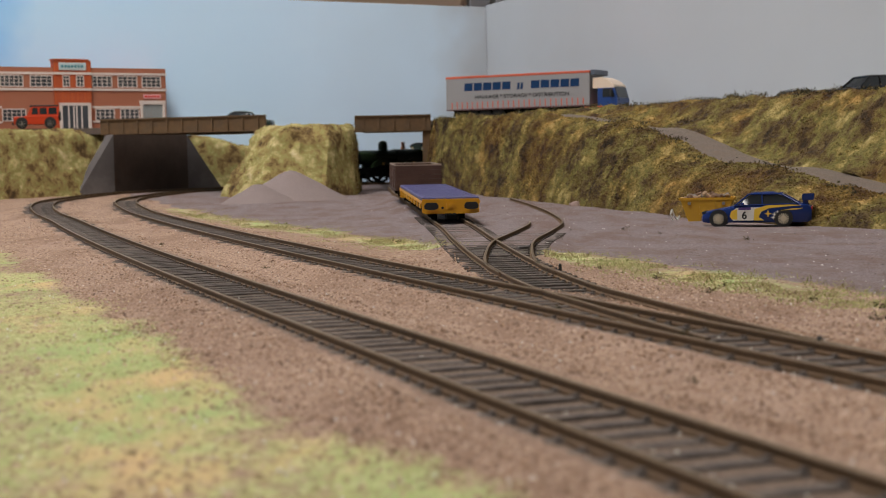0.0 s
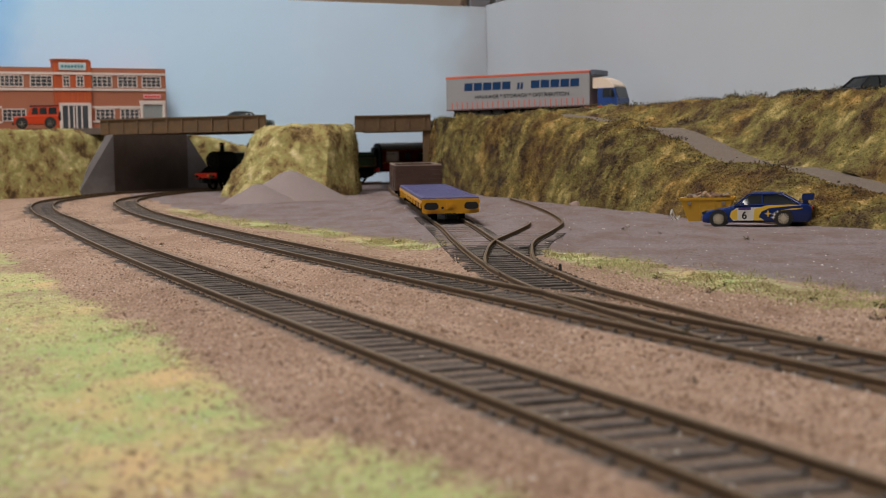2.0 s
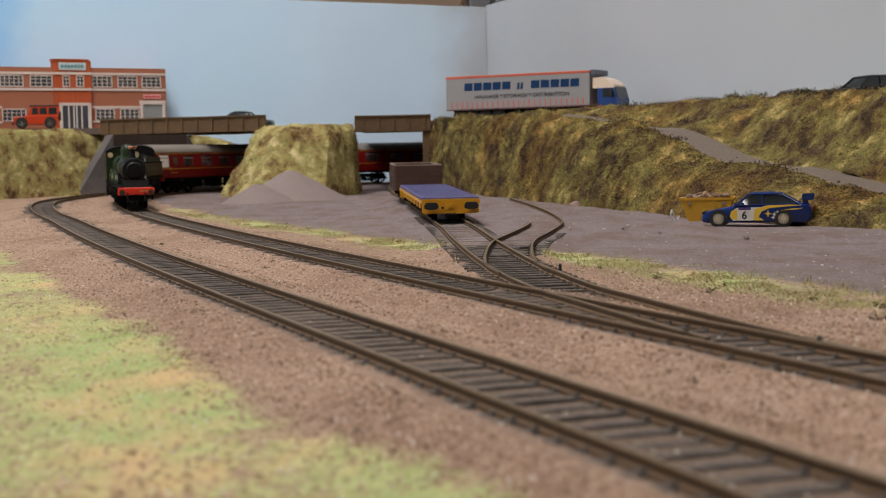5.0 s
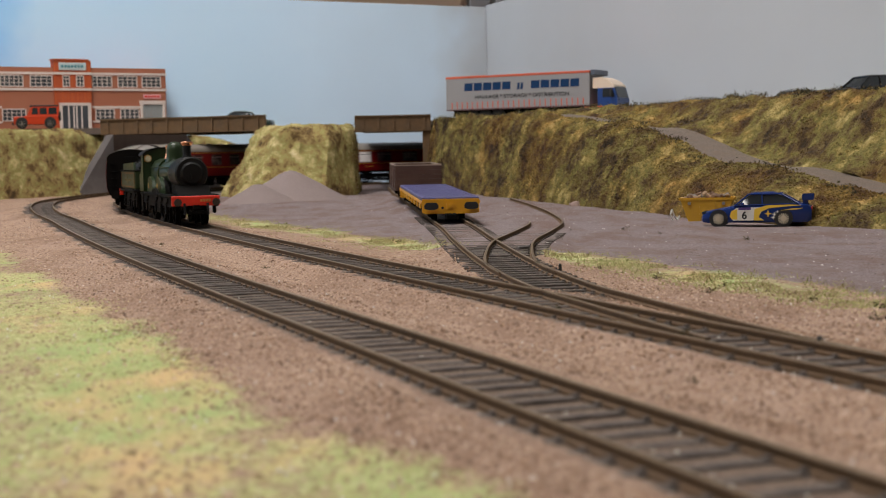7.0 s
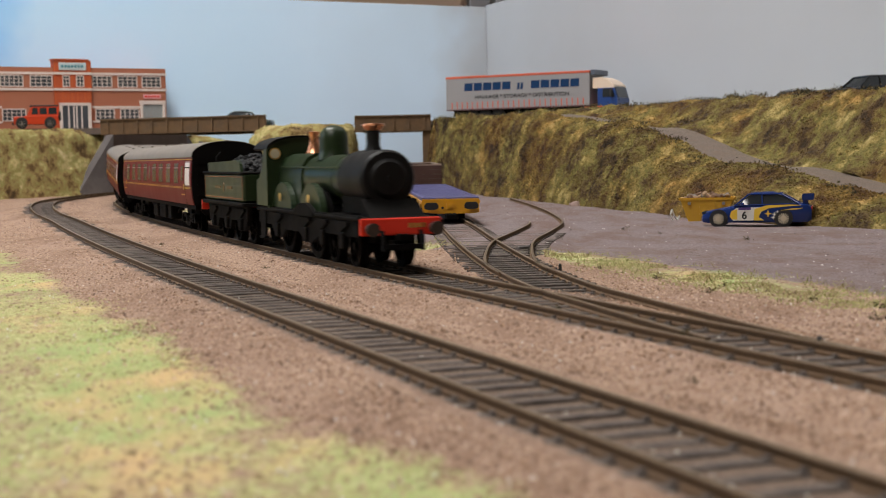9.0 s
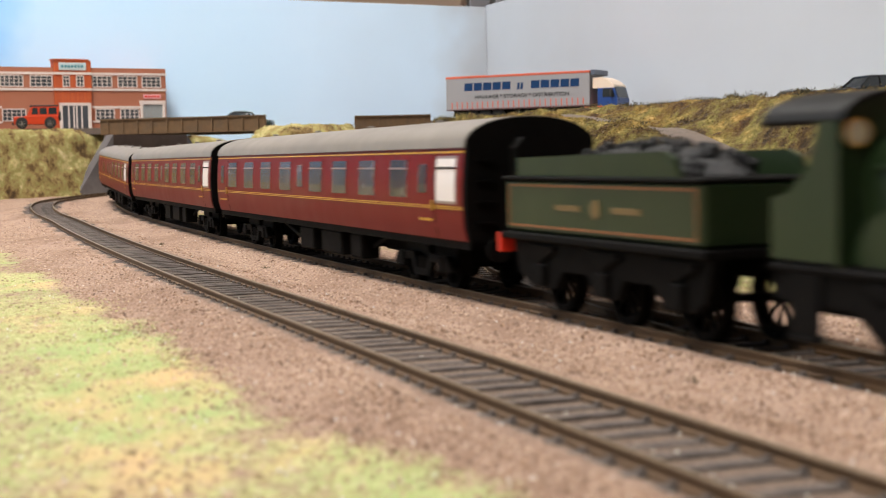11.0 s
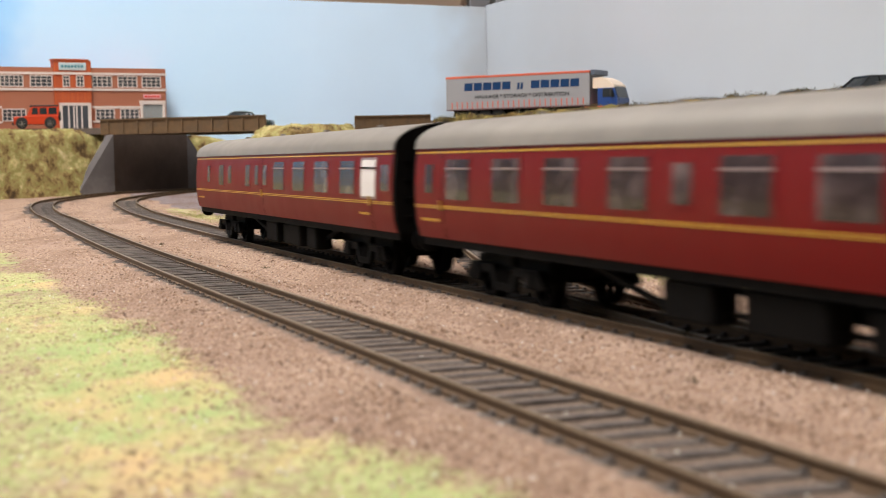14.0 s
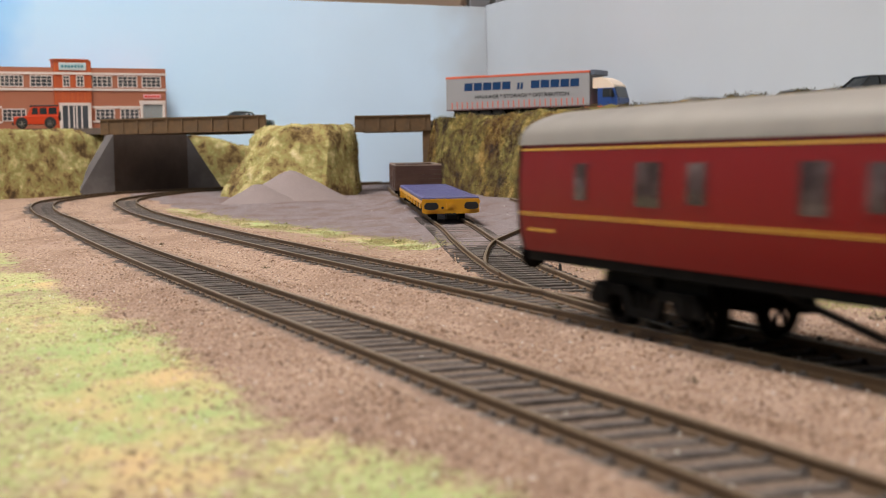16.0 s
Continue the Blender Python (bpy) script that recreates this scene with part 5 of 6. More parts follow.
def factory():
    """Two-storey brick works on a card base, in local axes: x along the front, y back."""
    n = Nodes("orange_red_brick")
    bt = n.node("ShaderNodeTexBrick", Vector=n.co, Scale=260.0)
    for k, c in (("Color1", (0.50, 0.092, 0.018)), ("Color2", (0.42, 0.07, 0.015)), ("Mortar", (0.36, 0.14, 0.08))):
        bt.inputs[k].default_value = (*c, 1)
    bt.inputs["Mortar Size"].default_value = 0.012
    brick = n.done(n.mix(n.math("MULTIPLY", n.noise(30, 4), 0.4), bt.outputs["Color"], (0.30, 0.05, 0.015)), 0.7)
    stone = paint("pale_stone_trim", (0.70, 0.60, 0.55), 0.7, 0.12, 40)
    t = thing("brick_works", mpose(-289.5, 1590, 72, 31.3), "orange-red brick factory with white window frames and stone bands", "factory building")
    k = 0.59

    def U(x):
        return -(293 - x) * k
    bm = bmesh.new()
    box(bm, U(-110), 0, -0.5, 0, 32, 63.5)
    body = part("wall", bm, brick, t, "orange-red brick wall")
    bm = bmesh.new()
    box(bm, U(90), -3, -0.5, U(155), 8, 70.5)
    tower = part("entrance_bay", bm, brick, t, "projecting brick entrance bay")
    bm = bmesh.new()
    box(bm, U(90) - 0.8, -3.8, 70.5, U(150) + 0.8, 8.8, 72)
    part("parapet_cap", bm, brick, tower)
    for z0, z1 in ((56.2, 58.6), (40, 42.4)):
        for a, b, y in ((-110, 90, -0.8), (155, 294, -0.8), (89, 156, -3.8)):
            bm = bmesh.new()
            box(bm, U(a), y, z0, U(b), y + 1.5, z1)
            part("stone_band", bm, stone, body)
    for a, b in ((-110, 0), (155, 246)):
        bm = bmesh.new()
        box(bm, U(a), -0.8, 22, U(b), 0.5, 24.2)
        part("lintel_band", bm, stone, body)
        bm = bmesh.new()
        box(bm, U(a), -0.8, 7.2, U(b), 0.5, 9.0)
        part("sill_band", bm, stone, body)
    wins = [(-106, -70, 43.6, 55.4), (-56, -14, 43.6, 55.4), (-2, 38, 43.6, 55.4), (49, 88, 43.6, 55.4), (104, 117, 43.6, 55.4), (128, 142, 43.6, 55.4), (158, 194, 43.6, 55.4), (204, 240, 43.6, 55.4), (248, 284, 43.6, 55.4), (-60, -20, 9.2, 21.6), (0, 41, 9.2, 21.6), (162, 197, 9.2, 21.6), (207, 242, 9.2, 21.6)]
    glass = paint("works_window_glass", (0.07, 0.075, 0.085), 0.15, 0.5, 60)
    for a, b, z0, z1 in wins:
        y = -3.6 if 92 < a < 150 else -0.6
        x0, x1 = U(a), U(b)
        bm = bmesh.new()
        for p in ((x0, z0, x0 + 0.9, z1), (x1 - 0.9, z0, x1, z1), (x0, z0, x1, z0 + 0.9), (x0, z1 - 0.9, x1, z1)):
            box(bm, p[0], y, p[1], p[2], y + 1.0, p[3])
        w = part("window", bm, stone, body, "white multi-pane window")
        bm = bmesh.new()
        box(bm, x0 + 0.6, y + 0.5, z0 + 0.6, x1 - 0.6, y + 0.7, z1 - 0.6)
        part("pane", bm, glass, w)
        nv = max(2, round((x1 - x0) / 5.2))
        bm = bmesh.new()
        for i in range(1, nv):
            x = x0 + (x1 - x0) * i / nv
            box(bm, x - 0.3, y + 0.1, z0, x + 0.3, y + 0.6, z1)
        for f in (0.36, 0.68):
            z = z0 + (z1 - z0) * f
            box(bm, x0, y + 0.1, z - 0.28, x1, y + 0.55, z + 0.28)
        part("glazing_bars", bm, stone, w)
    bm = bmesh.new()
    for p in ((97, 0, 102, 27.5), (147, 0, 153, 27.5), (97, 24.6, 153, 27.5)):
        box(bm, U(p[0]), -4.2, p[1], U(p[2]), -2.6, p[3])
    d = part("entrance_door", bm, stone, tower, "white-framed glazed entrance")
    bm = bmesh.new()
    box(bm, U(102), -3.4, 0, U(147), -3.1, 24.6)
    part("pane", bm, glass, d)
    for x in (112, 121, 126, 135):
        bm = bmesh.new()
        box(bm, U(x), -3.8, 0, U(x + 2.2), -3.2, 24.6)
        part("mullion", bm, stone, d)
    bm = bmesh.new()
    for p in ((244, 0, 248.5, 28), (285, 0, 290, 28), (243, 26, 291, 30)):
        box(bm, U(p[0]), -1.6, p[1], U(p[2]), 0.4, p[3])
    rd = part("roller_door", bm, stone, body, "grey roller shutter in a white frame")
    for i in range(12):
        bm = bmesh.new()
        box(bm, U(248.5), -0.7, i * 2.15, U(285), -0.2, i * 2.15 + 2.0, 0.2)
        part("slat", bm, paint("shutter_grey", (0.33, 0.35, 0.35), 0.5) if i == 0 else bpy.data.materials["shutter_grey"], rd)
    bm = bmesh.new()
    box(bm, U(250), -1.0, 32, U(283), -0.4, 36.5, 0.2)
    sg = part("sign_board", bm, paint("pink_sign", (0.75, 0.35, 0.36), 0.5), body, "pale pink sign board")
    bm = bmesh.new()
    for i in range(5):
        box(bm, U(253 + i * 5.6), -1.15, 33.4, U(253 + i * 5.6 + 4), -0.95, 35.2)
    part("lettering_bars", bm, RED, sg)
    bm = bmesh.new()
    box(bm, U(98), -4.0, 60.6, U(146), -2.9, 68.2, 0.3)
    sg = part("sign_board", bm, paint("pale_blue_sign", (0.55, 0.66, 0.68), 0.5), tower, "pale sign board over the entrance")
    bm = bmesh.new()
    for i in range(7):
        box(bm, U(102 + i * 5.8), -4.2, 63.2, U(102 + i * 5.8 + 4), -3.9, 65.8)
    part("lettering_bars", bm, paint("teal_bars", (0.06, 0.25, 0.30), 0.5), sg)


def red_4x4():
    red = paint("orange_red_car_paint", (0.50, 0.045, 0.012), 0.3, 0.15, 60)
    t = thing("off_road_car", mpose(-391, 1456, 72, 195), "boxy orange-red off-road car with a black roof", "car")
    t.scale = (0.93, 0.93, 0.93)
    bm = bmesh.new()
    box(bm, -22, -10.6, 4, 12, 10.6, 13.4, 0.7)
    box(bm, 12, -9.8, 4, 23, 9.8, 12.4, 0.7)
    body = part("body", bm, red, t, "orange-red slab-sided body")
    bm = bmesh.new()
    loft(bm, [(x, [(-10.3, 13), (-a, z), (a, z), (10.3, 13)]) for x, z, a in ((-22, 22.5, 9.4), (5, 22.5, 9.4), (9.5, 13.2, 10))])
    part("cabin", bm, red, t)
    bm = bmesh.new()
    box(bm, -22.4, -9.6, 22.2, 6.4, 9.6, 24.2, 0.6)
    part("roof", bm, TYRE, t, "black roof")
    for sgn in (-1, 1):
        for x0, x1 in ((-20.5, -12), (-10.5, -3), (-1.6, 4.6)):
            bm = bmesh.new()
            prism(bm, [(x0, 14.6), (x1, 14.6), (x1 - 0.5, 21.4), (x0 + 0.3, 21.4)], "y", *sorted((sgn * 8.6, sgn * 10.32)))
            part("window", bm, GLASS, body)
        for x in (15, -13.5):
            car_wheel(t, x, sgn * 9.8, 5.0, STEEL, 8)
            bm = bmesh.new()
            tube(bm, (x, sgn * 8, 6), (x, sgn * 10.9, 6), 6.0, None, 20)
            part("wheel_arch", bm, TYRE, body)
        bm = bmesh.new()
        tube(bm, (23, sgn * 7, 9.4), (23.6, sgn * 7, 9.4), 1.6, None, 12)
        part("headlight", bm, WHITE, body)
    bm = bmesh.new()
    box(bm, 23, -10.4, 4, 24.6, 10.4, 6.4, 0.4)
    part("bumper", bm, TYRE, t)
    bm = bmesh.new()
    tube(bm, (-22.2, 2, 13), (-24.6, 2, 13), 4.8, None, 20)
    part("spare_wheel", bm, TYRE, t)


def saloon(name, at, label, color):
    """A small saloon seen mostly by its roof and windows."""
    c = paint(name + "_paint", color, 0.2, 0.2, 50)
    t = thing(name, at, label, "car")
    bm = bmesh.new()
    loft(bm, [(x, ring(h, a, b)) for x, h, a, b in ((27, 7, 3, 7), (25, 10, 2.4, 9), (10, 11, 2.4, 10.6), (-16, 11, 2.4, 11), (-26, 10.2, 2.6, 10.4), (-27.5, 9, 3.4, 9))])
    body = part("body", bm, c, t, smooth=True)
    bm = bmesh.new()
    loft(bm, [(x, [(-h - 1.4, 10.2), (-h, b - 0.5), (-h * 0.8, b), (h * 0.8, b), (h, b - 0.5), (h + 1.4, 10.2)]) for x, h, b in ((11, 9.2, 10.8), (3, 8.3, 17.2), (-10, 8.2, 17.4), (-19, 9, 11.2))])
    part("cabin_glass", bm, GLASS, t, smooth=True)
    bm = bmesh.new()
    loft(bm, [(x, [(-7.8, b - 0.3), (-6.6, b + 0.4), (6.6, b + 0.4), (7.8, b - 0.3)]) for x, b in ((4.2, 16.8), (1, 17.5), (-9, 17.6), (-12, 16.6))])
    part("roof", bm, c, t, smooth=True)
    for sgn in (-1, 1):
        for x0, z0, x1, z1 in ((11, 10.8, 3.4, 17), (-3.4, 11, -3.4, 17.4), (-11, 17.2, -19.4, 11)):
            bm = bmesh.new()
            tube(bm, (x0, sgn * (10 - (z0 - 10.2) * 0.25), z0), (x1, sgn * (10 - (z1 - 10.2) * 0.25), z1), 0.5, None, 6)
            part("window_pillar", bm, c, body)
        for x in (17, -16):
            car_wheel(t, x, sgn * 9.2, 4.2, STEEL, 8)
    return t


def lorry():
    """Curtain-sided articulated lorry on the upper road."""
    grey = paint("grey_curtain", (0.27, 0.262, 0.27), 0.6, 0.1, 40)
    orange = paint("orange_red_band", (0.55, 0.10, 0.05), 0.5, 0.1, 40)
    blue = paint("cab_blue", (0.02, 0.06, 0.22), 0.3, 0.15, 40)
    fawn = paint("cream_cab_top", (0.70, 0.56, 0.44), 0.4, 0.08, 40)
    ang = math.degrees(math.atan2(1360 - 1432, 135 - 6))
    t = thing("articulated_lorry", mpose(6, 1440, 69.5, ang), "grey curtain-sided lorry with navy lettering and a blue cab", "lorry")
    L = 149.0
    bm = bmesh.new()
    box(bm, 0, 0, 11.5, L, 33, 43.0, 0.4)
    tr = part("trailer", bm, grey, t, "grey curtain-sided trailer body")
    bm = bmesh.new()
    box(bm, -0.3, -0.3, 41.2, L + 0.3, 33.3, 43.4, 0.3)
    part("top_rail", bm, orange, tr, "orange-red top rail")
    bm = bmesh.new()
    box(bm, L + 0.3, 1, 39, L + 5, 32, 44, 0.6)
    part("refrigerator_unit", bm, paint("slate_grey_box", (0.10, 0.12, 0.16), 0.5), tr)
    for i in range(26):
        bm = bmesh.new()
        x = 6 + i * (L - 10) / 25.5
        box(bm, x, -0.35, 12.5, x + 0.9, -0.02, 19.0)
        part("curtain_strap", bm, orange, tr)
    bm = bmesh.new()
    box(bm, 0, -0.2, 11.2, L, 33.2, 12.2)
    part("bottom_rail", bm, paint("dark_red_rail", (0.12, 0.05, 0.05), 0.5), tr)
    for x0 in (20, 90):
        for i in range(5):
            bm = bmesh.new()
            xa = x0 + i * 10.0
            prism(bm, [(xa, 29.4), (xa + 8.6, 29.4), (xa + 9.0, 36.6), (xa + 0.4, 36.6)], "y", -0.3, -0.05)
            part("name_bar", bm, NAVY, tr, "navy name bar")
    for xa in (75.5, 79):
        bm = bmesh.new()
        prism(bm, [(xa, 29), (xa + 2.4, 29), (xa + 3.2, 35), (xa + 0.8, 35)], "y", -0.3, -0.05)
        part("name_bar", bm, NAVY, tr, "navy name bar")
    txt("HAULAGE * STORAGE * DISTRIBUTION", 5.0, RUSTY_BLACK, mpose(80, -0.25, 21.6, 0, 90), "lettering", tr, 1.12, 0.012)
    bm = bmesh.new()
    box(bm, 4, 8, 6, L - 4, 25, 11.2)
    part("chassis", bm, UNDER, t)
    for x in (26, 40, 54):
        for y in (4, 29):
            car_wheel(t, x, y, 6.2, STEEL, 8)
    bm = bmesh.new()
    prism(bm, [(L + 7, 6), (L + 7, 27), (L + 23, 27), (L + 26, 17), (L + 26, 6)], "y", 2, 31)
    cab = part("cab", bm, blue, t, "blue cab body")
    bm = bmesh.new()
    prism(bm, [(L + 2, 27.01), (L + 2, 36.5), (L + 10, 36.8), (L + 17, 34), (L + 22.6, 29.5), (L + 23, 27.01)], "y", 2.5, 30.5)
    part("wind_deflector", bm, fawn, cab, "cream cab top")
    bm = bmesh.new()
    prism(bm, [(L + 12, 18.5), (L + 12, 26.4), (L + 21.5, 26.4), (L + 24, 18.5)], "y", 1.7, 31.3)
    prism(bm, [(L + 23.8, 18), (L + 22, 28), (L + 23, 28), (L + 26.2, 18)], "y", 4, 29)
    part("cab_glass", bm, GLASS, cab)
    bm = bmesh.new()
    box(bm, L - 6, 1.0, 4, L + 12, 31.5, 11.0, 0.6)
    part("side_skirt", bm, RED, cab, "red chassis skirt")
    bm = bmesh.new()
    box(bm, L + 20, -1.4, 19, L + 22, 1.8, 25, 0.4)
    part("wing_mirror", bm, TYRE, cab)
    for x in (L - 2, L + 18):
        for y in (4, 29):
            car_wheel(t, x, y, 6.2, STEEL, 8)


def small_things():
    # uprights beside the points, rail chairs, stones, a tie bar
    for x, y, h, lab in ((36.5, 467, 2.6, "short dark post beside the points"), (67.5, 268, 3.2, "short dark post beside the near points")):
        t = thing("marker_post", mpose(x, y, -1), lab, "post", "marker posts")
        bm = bmesh.new()
        tube(bm, (0, 0, 0), (0, 0, h + 1), 0.55, 0.5, 10)
        tube(bm, (0, 0, h + 1), (0, 0, h + 1.5), 0.65, 0.3, 10)
        part("post", bm, TYRE, t)
    for x, y, rz in ((31, 575, -50), (62, 282, 12)):
        t = thing("point_lever_box", mpose(x, y, 0.9 + lift(x, y), rz), "small grey point-motor cover on the track", "point cover", "point covers")
        bm = bmesh.new()
        box(bm, -1.0, -3.2, 0, 1.0, 3.2, 1.4, 0.3)
        part("cover", bm, CONCRETE, t)
    t = thing("boulder", mpose(88, 992, 0), "rounded pink-grey boulder at the foot of the bank", "boulder")
    bm = bmesh.new()
    bmesh.ops.create_icosphere(bm, subdivisions=2, radius=4.2)
    for v in bm.verts:
        v.co *= 1 + 0.25 * noise.noise(v.co * 0.4)
        v.co.z = v.co.z * 0.9 + 2.4
    part("stone", bm, paint("pink_grey_stone", (0.30, 0.21, 0.18), 0.9, 0.3, 200, 0, 0.0005), t, smooth=True)


factory()
red_4x4()
saloon("parked_car", mpose(-188, 1452, 66.8, -8), "dark green saloon standing on the road bridge", (0.02, 0.035, 0.03))
saloon("black_car", mpose(268, 945, 65, 200), "black saloon parked on top of the bank", (0.012, 0.013, 0.015))
saloon("silver_car", mpose(250, 1068, 62, 200), "silver-grey saloon parked behind the bank", (0.20, 0.21, 0.22))
lorry()
rally_car()
skip_bin()
flat_wagon()
open_wagon()
small_things()

# ---- scatter: stones, grass blades, foam clumps ----


def stones(name, count, place, r0, r1, mat, label, seed):
    """Loose stones as one object; place(rng) gives x, y and the ground's height."""
    rng = random.Random(seed)
    V, Fc = [], []
    base = [(1, 0, 0), (-1, 0, 0), (0, 1, 0), (0, -1, 0), (0, 0, 1), (0, 0, -1)]
    tri = [(0, 2, 4), (2, 1, 4), (1, 3, 4), (3, 0, 4), (2, 0, 5), (1, 2, 5), (3, 1, 5), (0, 3, 5)]
    for _ in range(count):
        p = place(rng)
        if p is None:
            continue
        x, y, z = p
        r = rng.uniform(r0, r1)
        a = rng.uniform(0, 6.28)
        ca, sa = math.cos(a), math.sin(a)
        k = len(V)
        for bx, by, bz in base:
            f = r * rng.uniform(0.65, 1.2)
            V.append((x + (bx * ca - by * sa) * f, y + (bx * sa + by * ca) * f * 0.85, z + bz * f * 0.7))
        Fc += [(a_ + k, b_ + k, c_ + k) for a_, b_, c_ in tri]
    return tagged(raw(name, V, Fc, mat), label, "gravel", kind="stuff")


def blades(name, count, place, h0, h1, mat, label, seed, lean=0.7, w=0.22):
    """Flock fibres: thin two-triangle blades."""
    rng = random.Random(seed)
    V, Fc = [], []
    for _ in range(count):
        p = place(rng)
        if p is None:
            continue
        x, y, z = p
        h = rng.uniform(h0, h1)
        a = rng.uniform(0, 6.28)
        lx, ly = rng.uniform(-lean, lean) * h, rng.uniform(-lean, lean) * h
        dx, dy = math.cos(a) * w, math.sin(a) * w
        k = len(V)
        V += [(x - dx, y - dy, z - 0.2), (x + dx, y + dy, z - 0.2), (x + dx * 0.7 + lx * 0.4, y + dy * 0.7 + ly * 0.4, z + h * 0.6), (x - dx * 0.7 + lx * 0.4, y - dy * 0.7 + ly * 0.4, z + h * 0.6), (x + lx, y + ly, z + h)]
        Fc += [(k, k + 1, k + 2, k + 3), (k + 3, k + 2, k + 4)]
    return tagged(raw(name, V, Fc, mat), label, "grass", kind="stuff")


def view_place(rng, y0=85.0, y1=1150.0):
    """A random place on the board, denser towards the lens."""
    u = rng.random()
    y = y0 * (y1 / y0) ** (u ** 0.85)
    x = rng.uniform(-0.33, 0.33) * (y + 25)
    return x, y


STONE_MIX = leaf_material("ballast_stones", [(0.0, (0.055, 0.035, 0.026)), (0.3, (0.20, 0.118, 0.075)), (0.6, (0.38, 0.245, 0.165)), (0.94, (0.60, 0.45, 0.35)), (1.0, (0.80, 0.73, 0.65))], 0.25)
CINDER_MIX = leaf_material("yard_stones", [(0.0, (0.06, 0.05, 0.05)), (0.5, (0.20, 0.165, 0.16)), (0.93, (0.33, 0.28, 0.27)), (1.0, (0.70, 0.66, 0.62))])
FLOCK_MIX = leaf_material("grass_flock", [(0.0, (0.22, 0.27, 0.08)), (0.35, (0.36, 0.40, 0.14)), (0.6, (0.52, 0.48, 0.22)), (0.8, (0.66, 0.53, 0.30)), (1.0, (0.46, 0.29, 0.14))], 0.7)
STRAW_MIX = leaf_material("straw_flock", [(0.0, (0.18, 0.12, 0.06)), (0.4, (0.32, 0.27, 0.12)), (0.7, (0.25, 0.27, 0.09)), (1.0, (0.46, 0.39, 0.22))], 0.5)
OLIVE_CRUMBS = crumb_material("olive_foam_crumbs", OLIVE_FOAM)
STRAW_CRUMBS = crumb_material("straw_foam_crumbs", STRAW_FOAM)
SCRUB_MIX = leaf_material("dark_scrub", [(0.0, (0.022, 0.02, 0.008)), (0.5, (0.06, 0.052, 0.02)), (1.0, (0.12, 0.085, 0.035))])


def scatter():
    def ballast(rng):
        x, y = view_place(rng, 90, 1250)
        g, yd = regions(x, y)
        if g > 0.45 + 0.3 * rng.random() or yd > 0.5:
            return None
        d = main_dist(x, y)
        if d < 15 and rng.random() < 0.72:
            return None
        return x, y, height(x, y) + (0.0 if d > 15 else -0.25)

    def yard(rng):
        x, y = view_place(rng, 250, 1200)
        g, yd = regions(x, y)
        if yd < 0.5 or g > 0.5:
            return None
        return x, y, height(x, y) - 0.1

    def grass(rng):
        x, y = view_place(rng, 250, 1250)
        g, yd = regions(x, y)
        n = noise.noise((x * 0.03, y * 0.03, 1.7)) * 0.5 + noise.noise((x * 0.12, y * 0.12, 5.7)) * 0.35
        if g + n * 1.1 < 0.52 + 0.2 * rng.random():
            return None
        return x, y, height(x, y)

    def verge(rng):
        path = VERGE_IN if rng.random() < 0.5 else VERGE_YARD
        i = rng.randrange(len(path) - 1)
        f = rng.random()
        a, b = path[i], path[i + 1]
        x, y = a[0] + (b[0] - a[0]) * f + rng.gauss(0, 9), a[1] + (b[1] - a[1]) * f + rng.gauss(0, 9)
        if noise.noise((x * 0.06, y * 0.06, 9.2)) < -0.12 or main_dist(x, y) < 18:
            return None
        return x, y, height(x, y)
    stones("ballast_stones", 90000, ballast, 0.18, 0.55, STONE_MIX, "fine brown stone ballast spread between the lines", 11)
    # white specks of stone, added as sparkle highlights
    def chips(rng):
        x, y = view_place(rng, 110, 1000)
        return x, y, height(x, y) + 0.1
    stones("glint_chips", 900, chips, 0.16, 0.36, WHITE, "scattered white chips that stand in for glints on the board", 19)
    stones("yard_stones", 9000, yard, 0.2, 0.6, CINDER_MIX, "grey cinders lying on the yard", 12)
    stones("grass_flock", 60000, grass, 0.12, 0.42, FLOCK_MIX, "fine pale green and straw foam scatter beside the line", 13)
    stones("verge_scatter", 26000, verge, 0.15, 0.5, STRAW_MIX, "straw and green scatter along the edge of the yard", 15)
    blades("verge_grass", 7000, verge, 0.6, 1.8, STRAW_MIX, "straw-coloured grass along the edge of the yard", 14, 1.4, 0.12)


def tufts():
    """Small dark weeds standing here and there."""
    rng = random.Random(21)
    spots = [(78, 415), (92, 372), (51, 487), (64, 445), (104, 352), (112, 330), (118, 366), (96, 330), (70, 395), (-72, 800), (-92, 880), (-20, 660), (40, 240), (26, 345), (46, 283), (130, 640), (88, 720), (100, 690), (-62, 520), (-120, 640)]
    for x, y in spots:
        t = thing("weed_tuft", mpose(x, y, height(x, y) - 0.3), "small dark olive weed tuft on the board", "weed", "weed tufts")
        V, Fc = [], []
        s = rng.uniform(0.6, 1.3)
        for _ in range(46):
            a, e = rng.uniform(0, 6.28), rng.uniform(0.1, 1.4)
            r = rng.uniform(0.4, 2.2) * s
            c = Vector((math.cos(a) * math.cos(e) * r * 1.3, math.sin(a) * math.cos(e) * r * 1.3, math.sin(e) * r * 0.9 + 0.3))
            k = len(V)
            for _ in range(3):
                V.append(tuple(c + Vector((rng.uniform(-1, 1), rng.uniform(-1, 1), rng.uniform(-1, 1))) * 0.45 * s))
            Fc.append((k, k + 1, k + 2))
        raw("foliage", V, Fc, SCRUB_MIX, t)


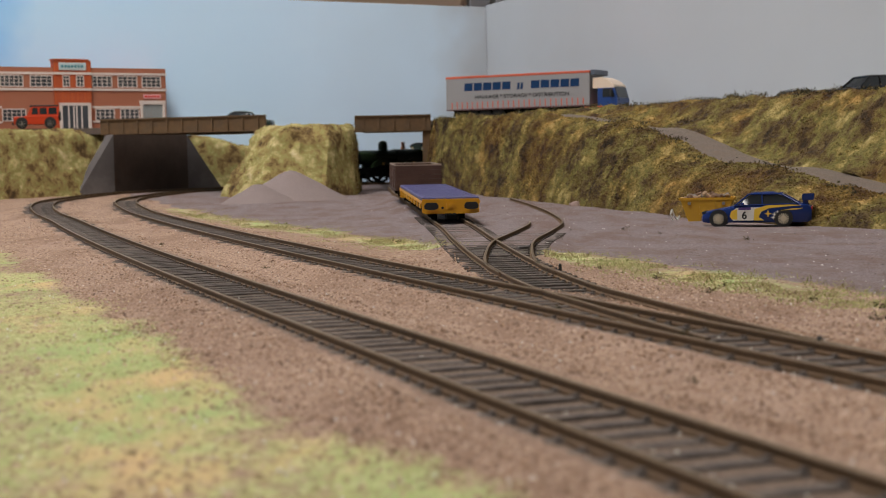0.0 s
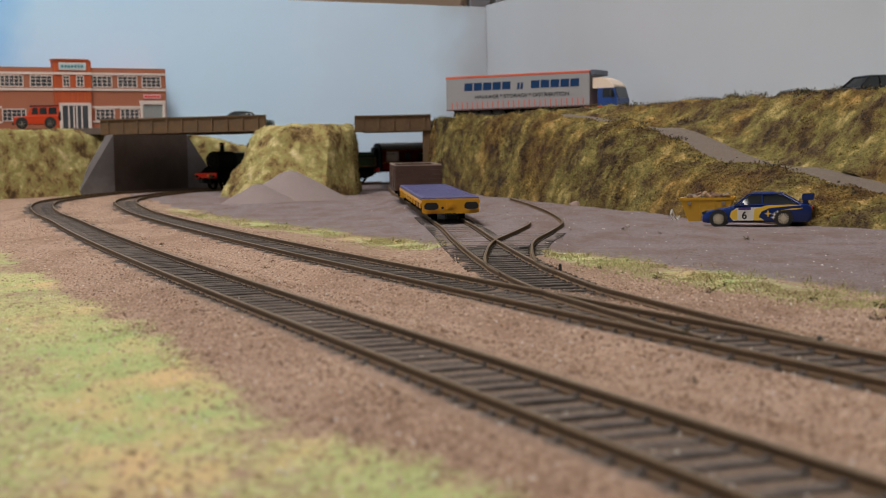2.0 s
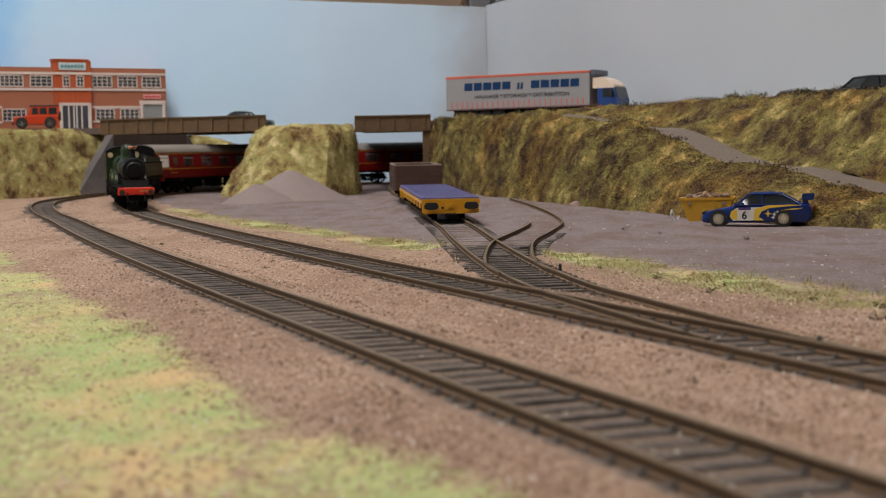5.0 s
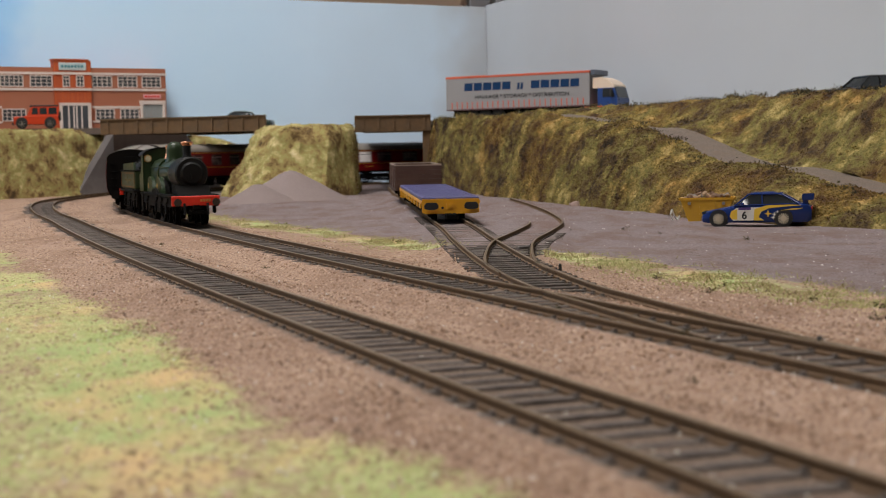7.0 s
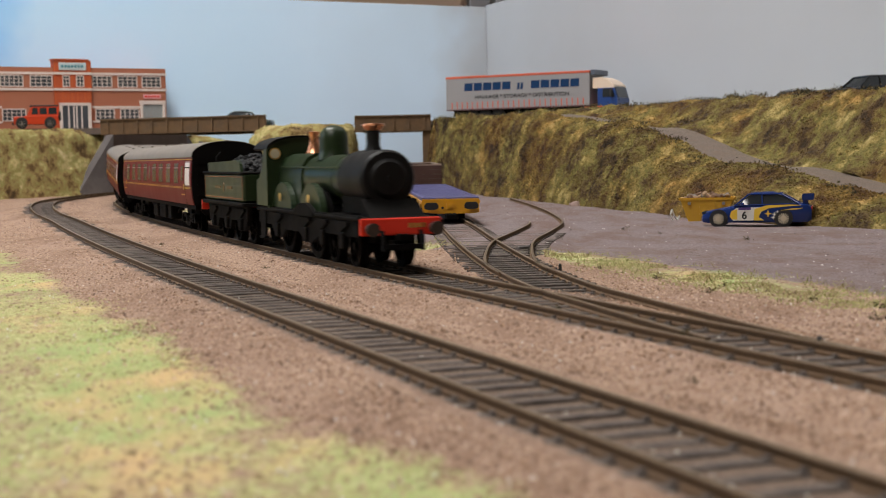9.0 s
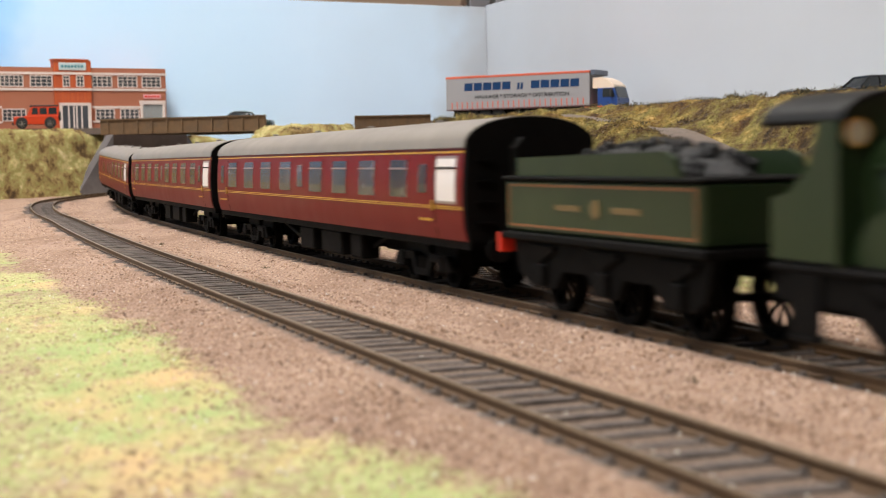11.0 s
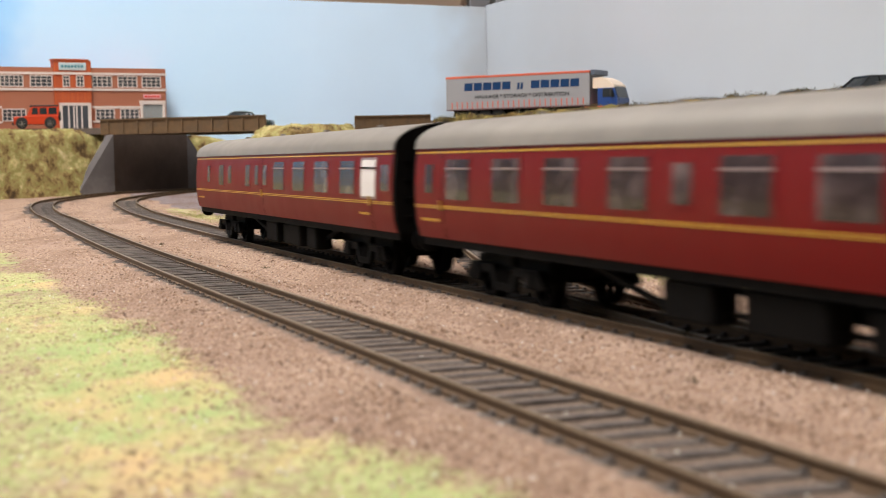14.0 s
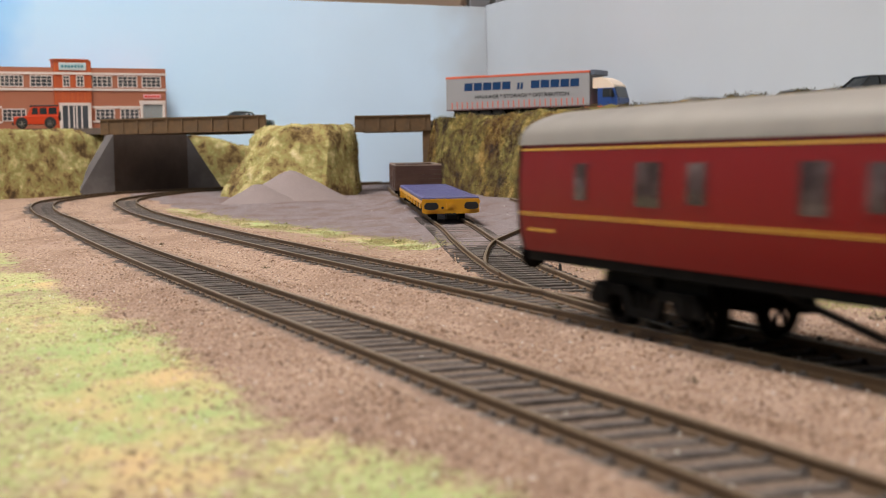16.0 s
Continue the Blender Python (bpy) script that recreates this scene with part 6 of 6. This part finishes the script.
def foam():
    """Foam crumbs and fibres over the banks, and scrub along their crests."""
    dg = bpy.context.evaluated_depsgraph_get()
    rng = random.Random(31)
    tri = [(0, 2, 4), (2, 1, 4), (1, 3, 4), (3, 0, 4), (2, 0, 5), (1, 2, 5), (3, 1, 5), (0, 3, 5)]
    base = [(1, 0, 0), (-1, 0, 0), (0, 1, 0), (0, -1, 0), (0, 0, 1), (0, 0, -1)]
    for nm, total, mat in (("embankment", 42000, OLIVE_CRUMBS), ("embankment_upper", 26000, OLIVE_CRUMBS), ("embankment_left", 16000, STRAW_CRUMBS), ("embankment_middle", 16000, STRAW_CRUMBS), ("embankment_behind", 3000, STRAW_CRUMBS)):
        me = bpy.data.objects[nm].data
        polys = [p for p in me.polygons if p.center.y < 1.66 and abs(p.center.x) < 0.33 * p.center.y + 0.05]
        weights = np.cumsum([p.area for p in polys])
        V, Fc = [], []
        for _ in range(total):
            p = polys[min(int(np.searchsorted(weights, rng.random() * weights[-1])), len(polys) - 1)]
            vs = [me.vertices[i].co for i in p.vertices]
            a, b = rng.random(), rng.random()
            q = vs[0].lerp(vs[1], a).lerp(vs[-1 if len(vs) < 4 else 3].lerp(vs[2], a), b) if len(vs) >= 4 else vs[0].lerp(vs[1], a)
            c = q / MM
            clump = noise.noise(c * 0.05)
            r = rng.uniform(0.22, 0.62) * (1 + 0.9 * max(clump, 0))
            n = p.normal
            if n.z < 0:
                n = -n
            c = c + n * rng.uniform(-0.3, 0.9)
            k = len(V)
            for bx, by, bz in base:
                f = r * rng.uniform(0.45, 1.35)
                V.append((c.x + bx * f + rng.uniform(-0.3, 0.3), c.y + by * f, c.z + bz * f))
            Fc += [(i + k, j + k, l + k) for i, j, l in tri]
        tagged(raw("foam_crumbs", V, Fc, mat), "straw, olive and brown foam crumbs covering a bank", "foam scatter", kind="stuff")
    # scrub along the crests
    V, Fc = [], []
    me = bpy.data.objects["embankment_upper"].data
    low = bpy.data.objects["embankment"].data
    spots = []
    for src, n_cols, cols, cnt in ((me, 50, range(40, 47), 300), (low, 50, range(11, 16), 110)):
        rows = len(src.vertices) // n_cols
        for _ in range(cnt):
            i = rng.randrange(8, rows - 2) * n_cols + rng.choice(cols)
            spots.append((src.vertices[i].co / MM, 1.0))
    for c, s in spots:
        s *= rng.uniform(0.6, 1.5)
        if c.y < 500 or abs(c.x) > 0.36 * c.y:
            continue
        for _ in range(34):
            d = Vector((rng.gauss(0, 2.2), rng.gauss(0, 2.2), abs(rng.gauss(0, 1.2)))) * s
            k = len(V)
            for _ in range(3):
                V.append(tuple(c + d + Vector((rng.uniform(-1, 1), rng.uniform(-1, 1), rng.uniform(-1, 1))) * 0.8 * s))
            Fc.append((k, k + 1, k + 2))
    tagged(raw("bank_scrub", V, Fc, SCRUB_MIX), "dark scrub growing along the crest of the bank", "scrub", kind="stuff")


scatter()
tufts()
foam()
tracks()


# ---- what moves ----
RUN = [(0.0, -508.0), (0.5, -458.0), (1.0, -412.0), (1.5, -366.0), (2.0, -318.0), (2.5, -263.0), (3.0, -197.0), (3.5, -127.0), (4.0, -58.0), (5.0, 68.0), (5.75, 163.0), (6.5, 270.0), (7.0, 360.0), (7.5, 449.0), (8.0, 543.0), (8.5, 635.0), (9.0, 724.0), (10.25, 950.0), (11.5, 1183.0), (12.0, 1282.0), (12.5, 1375.0), (13.0, 1470.0), (13.5, 1564.0), (14.0, 1664.0), (14.5, 1766.0), (15.0, 1862.0), (15.5, 1956.0), (16.0, 2047.0)]


def front_at(t):
    """Distance of the engine's front along the line at t seconds, eased between the marks."""
    n = len(RUN)
    tan = []
    for i in range(n):
        a, b = RUN[max(i - 1, 0)], RUN[min(i + 1, n - 1)]
        tan.append((b[1] - a[1]) / (b[0] - a[0]))
    for i in range(n - 1):
        (a, x), (b, y) = RUN[i], RUN[i + 1]
        if t <= b or i == n - 2:
            h = b - a
            u = (t - a) / h
            return (2 * u ** 3 - 3 * u * u + 1) * x + (u ** 3 - 2 * u * u + u) * h * tan[i] + (3 * u * u - 2 * u ** 3) * y + (u ** 3 - u * u) * h * tan[i + 1]


def on_line(s, half):
    """Pose of a vehicle whose middle is at s, carried by two bogies half apart."""
    ax, ay, _, _ = line(s + half)
    bx, by, _, _ = line(s - half)
    za, zb = lift(ax, ay), lift(bx, by)
    tip = math.degrees(math.atan2(zb - za, math.hypot(ax - bx, ay - by)))
    return mpose((ax + bx) / 2, (ay + by) / 2, RAIL_TOP + (za + zb) / 2, math.degrees(math.atan2(ay - by, ax - bx)), 0, tip)


def motions():
    train = [(ENGINE, 68, 42), (TENDER, 199, 30)] + [(c, 264 + 150 + 314 * i, 100) for i, c in enumerate(COACHES)]
    for t, back, half in train:
        walk(t, [(i * 0.2, on_line(front_at(i * 0.2) - back, half)) for i in range(81)])
    for ob, x, r in WHEELS:
        step = 3 if r > 10 else 1
        rows = []
        for i in range(0, 481, step):
            u = i / 30
            rows.append((u, mpose(x, 0, r, ry=math.degrees((front_at(u) + 500) / r) % 360)))
        walk(ob, rows)


motions()
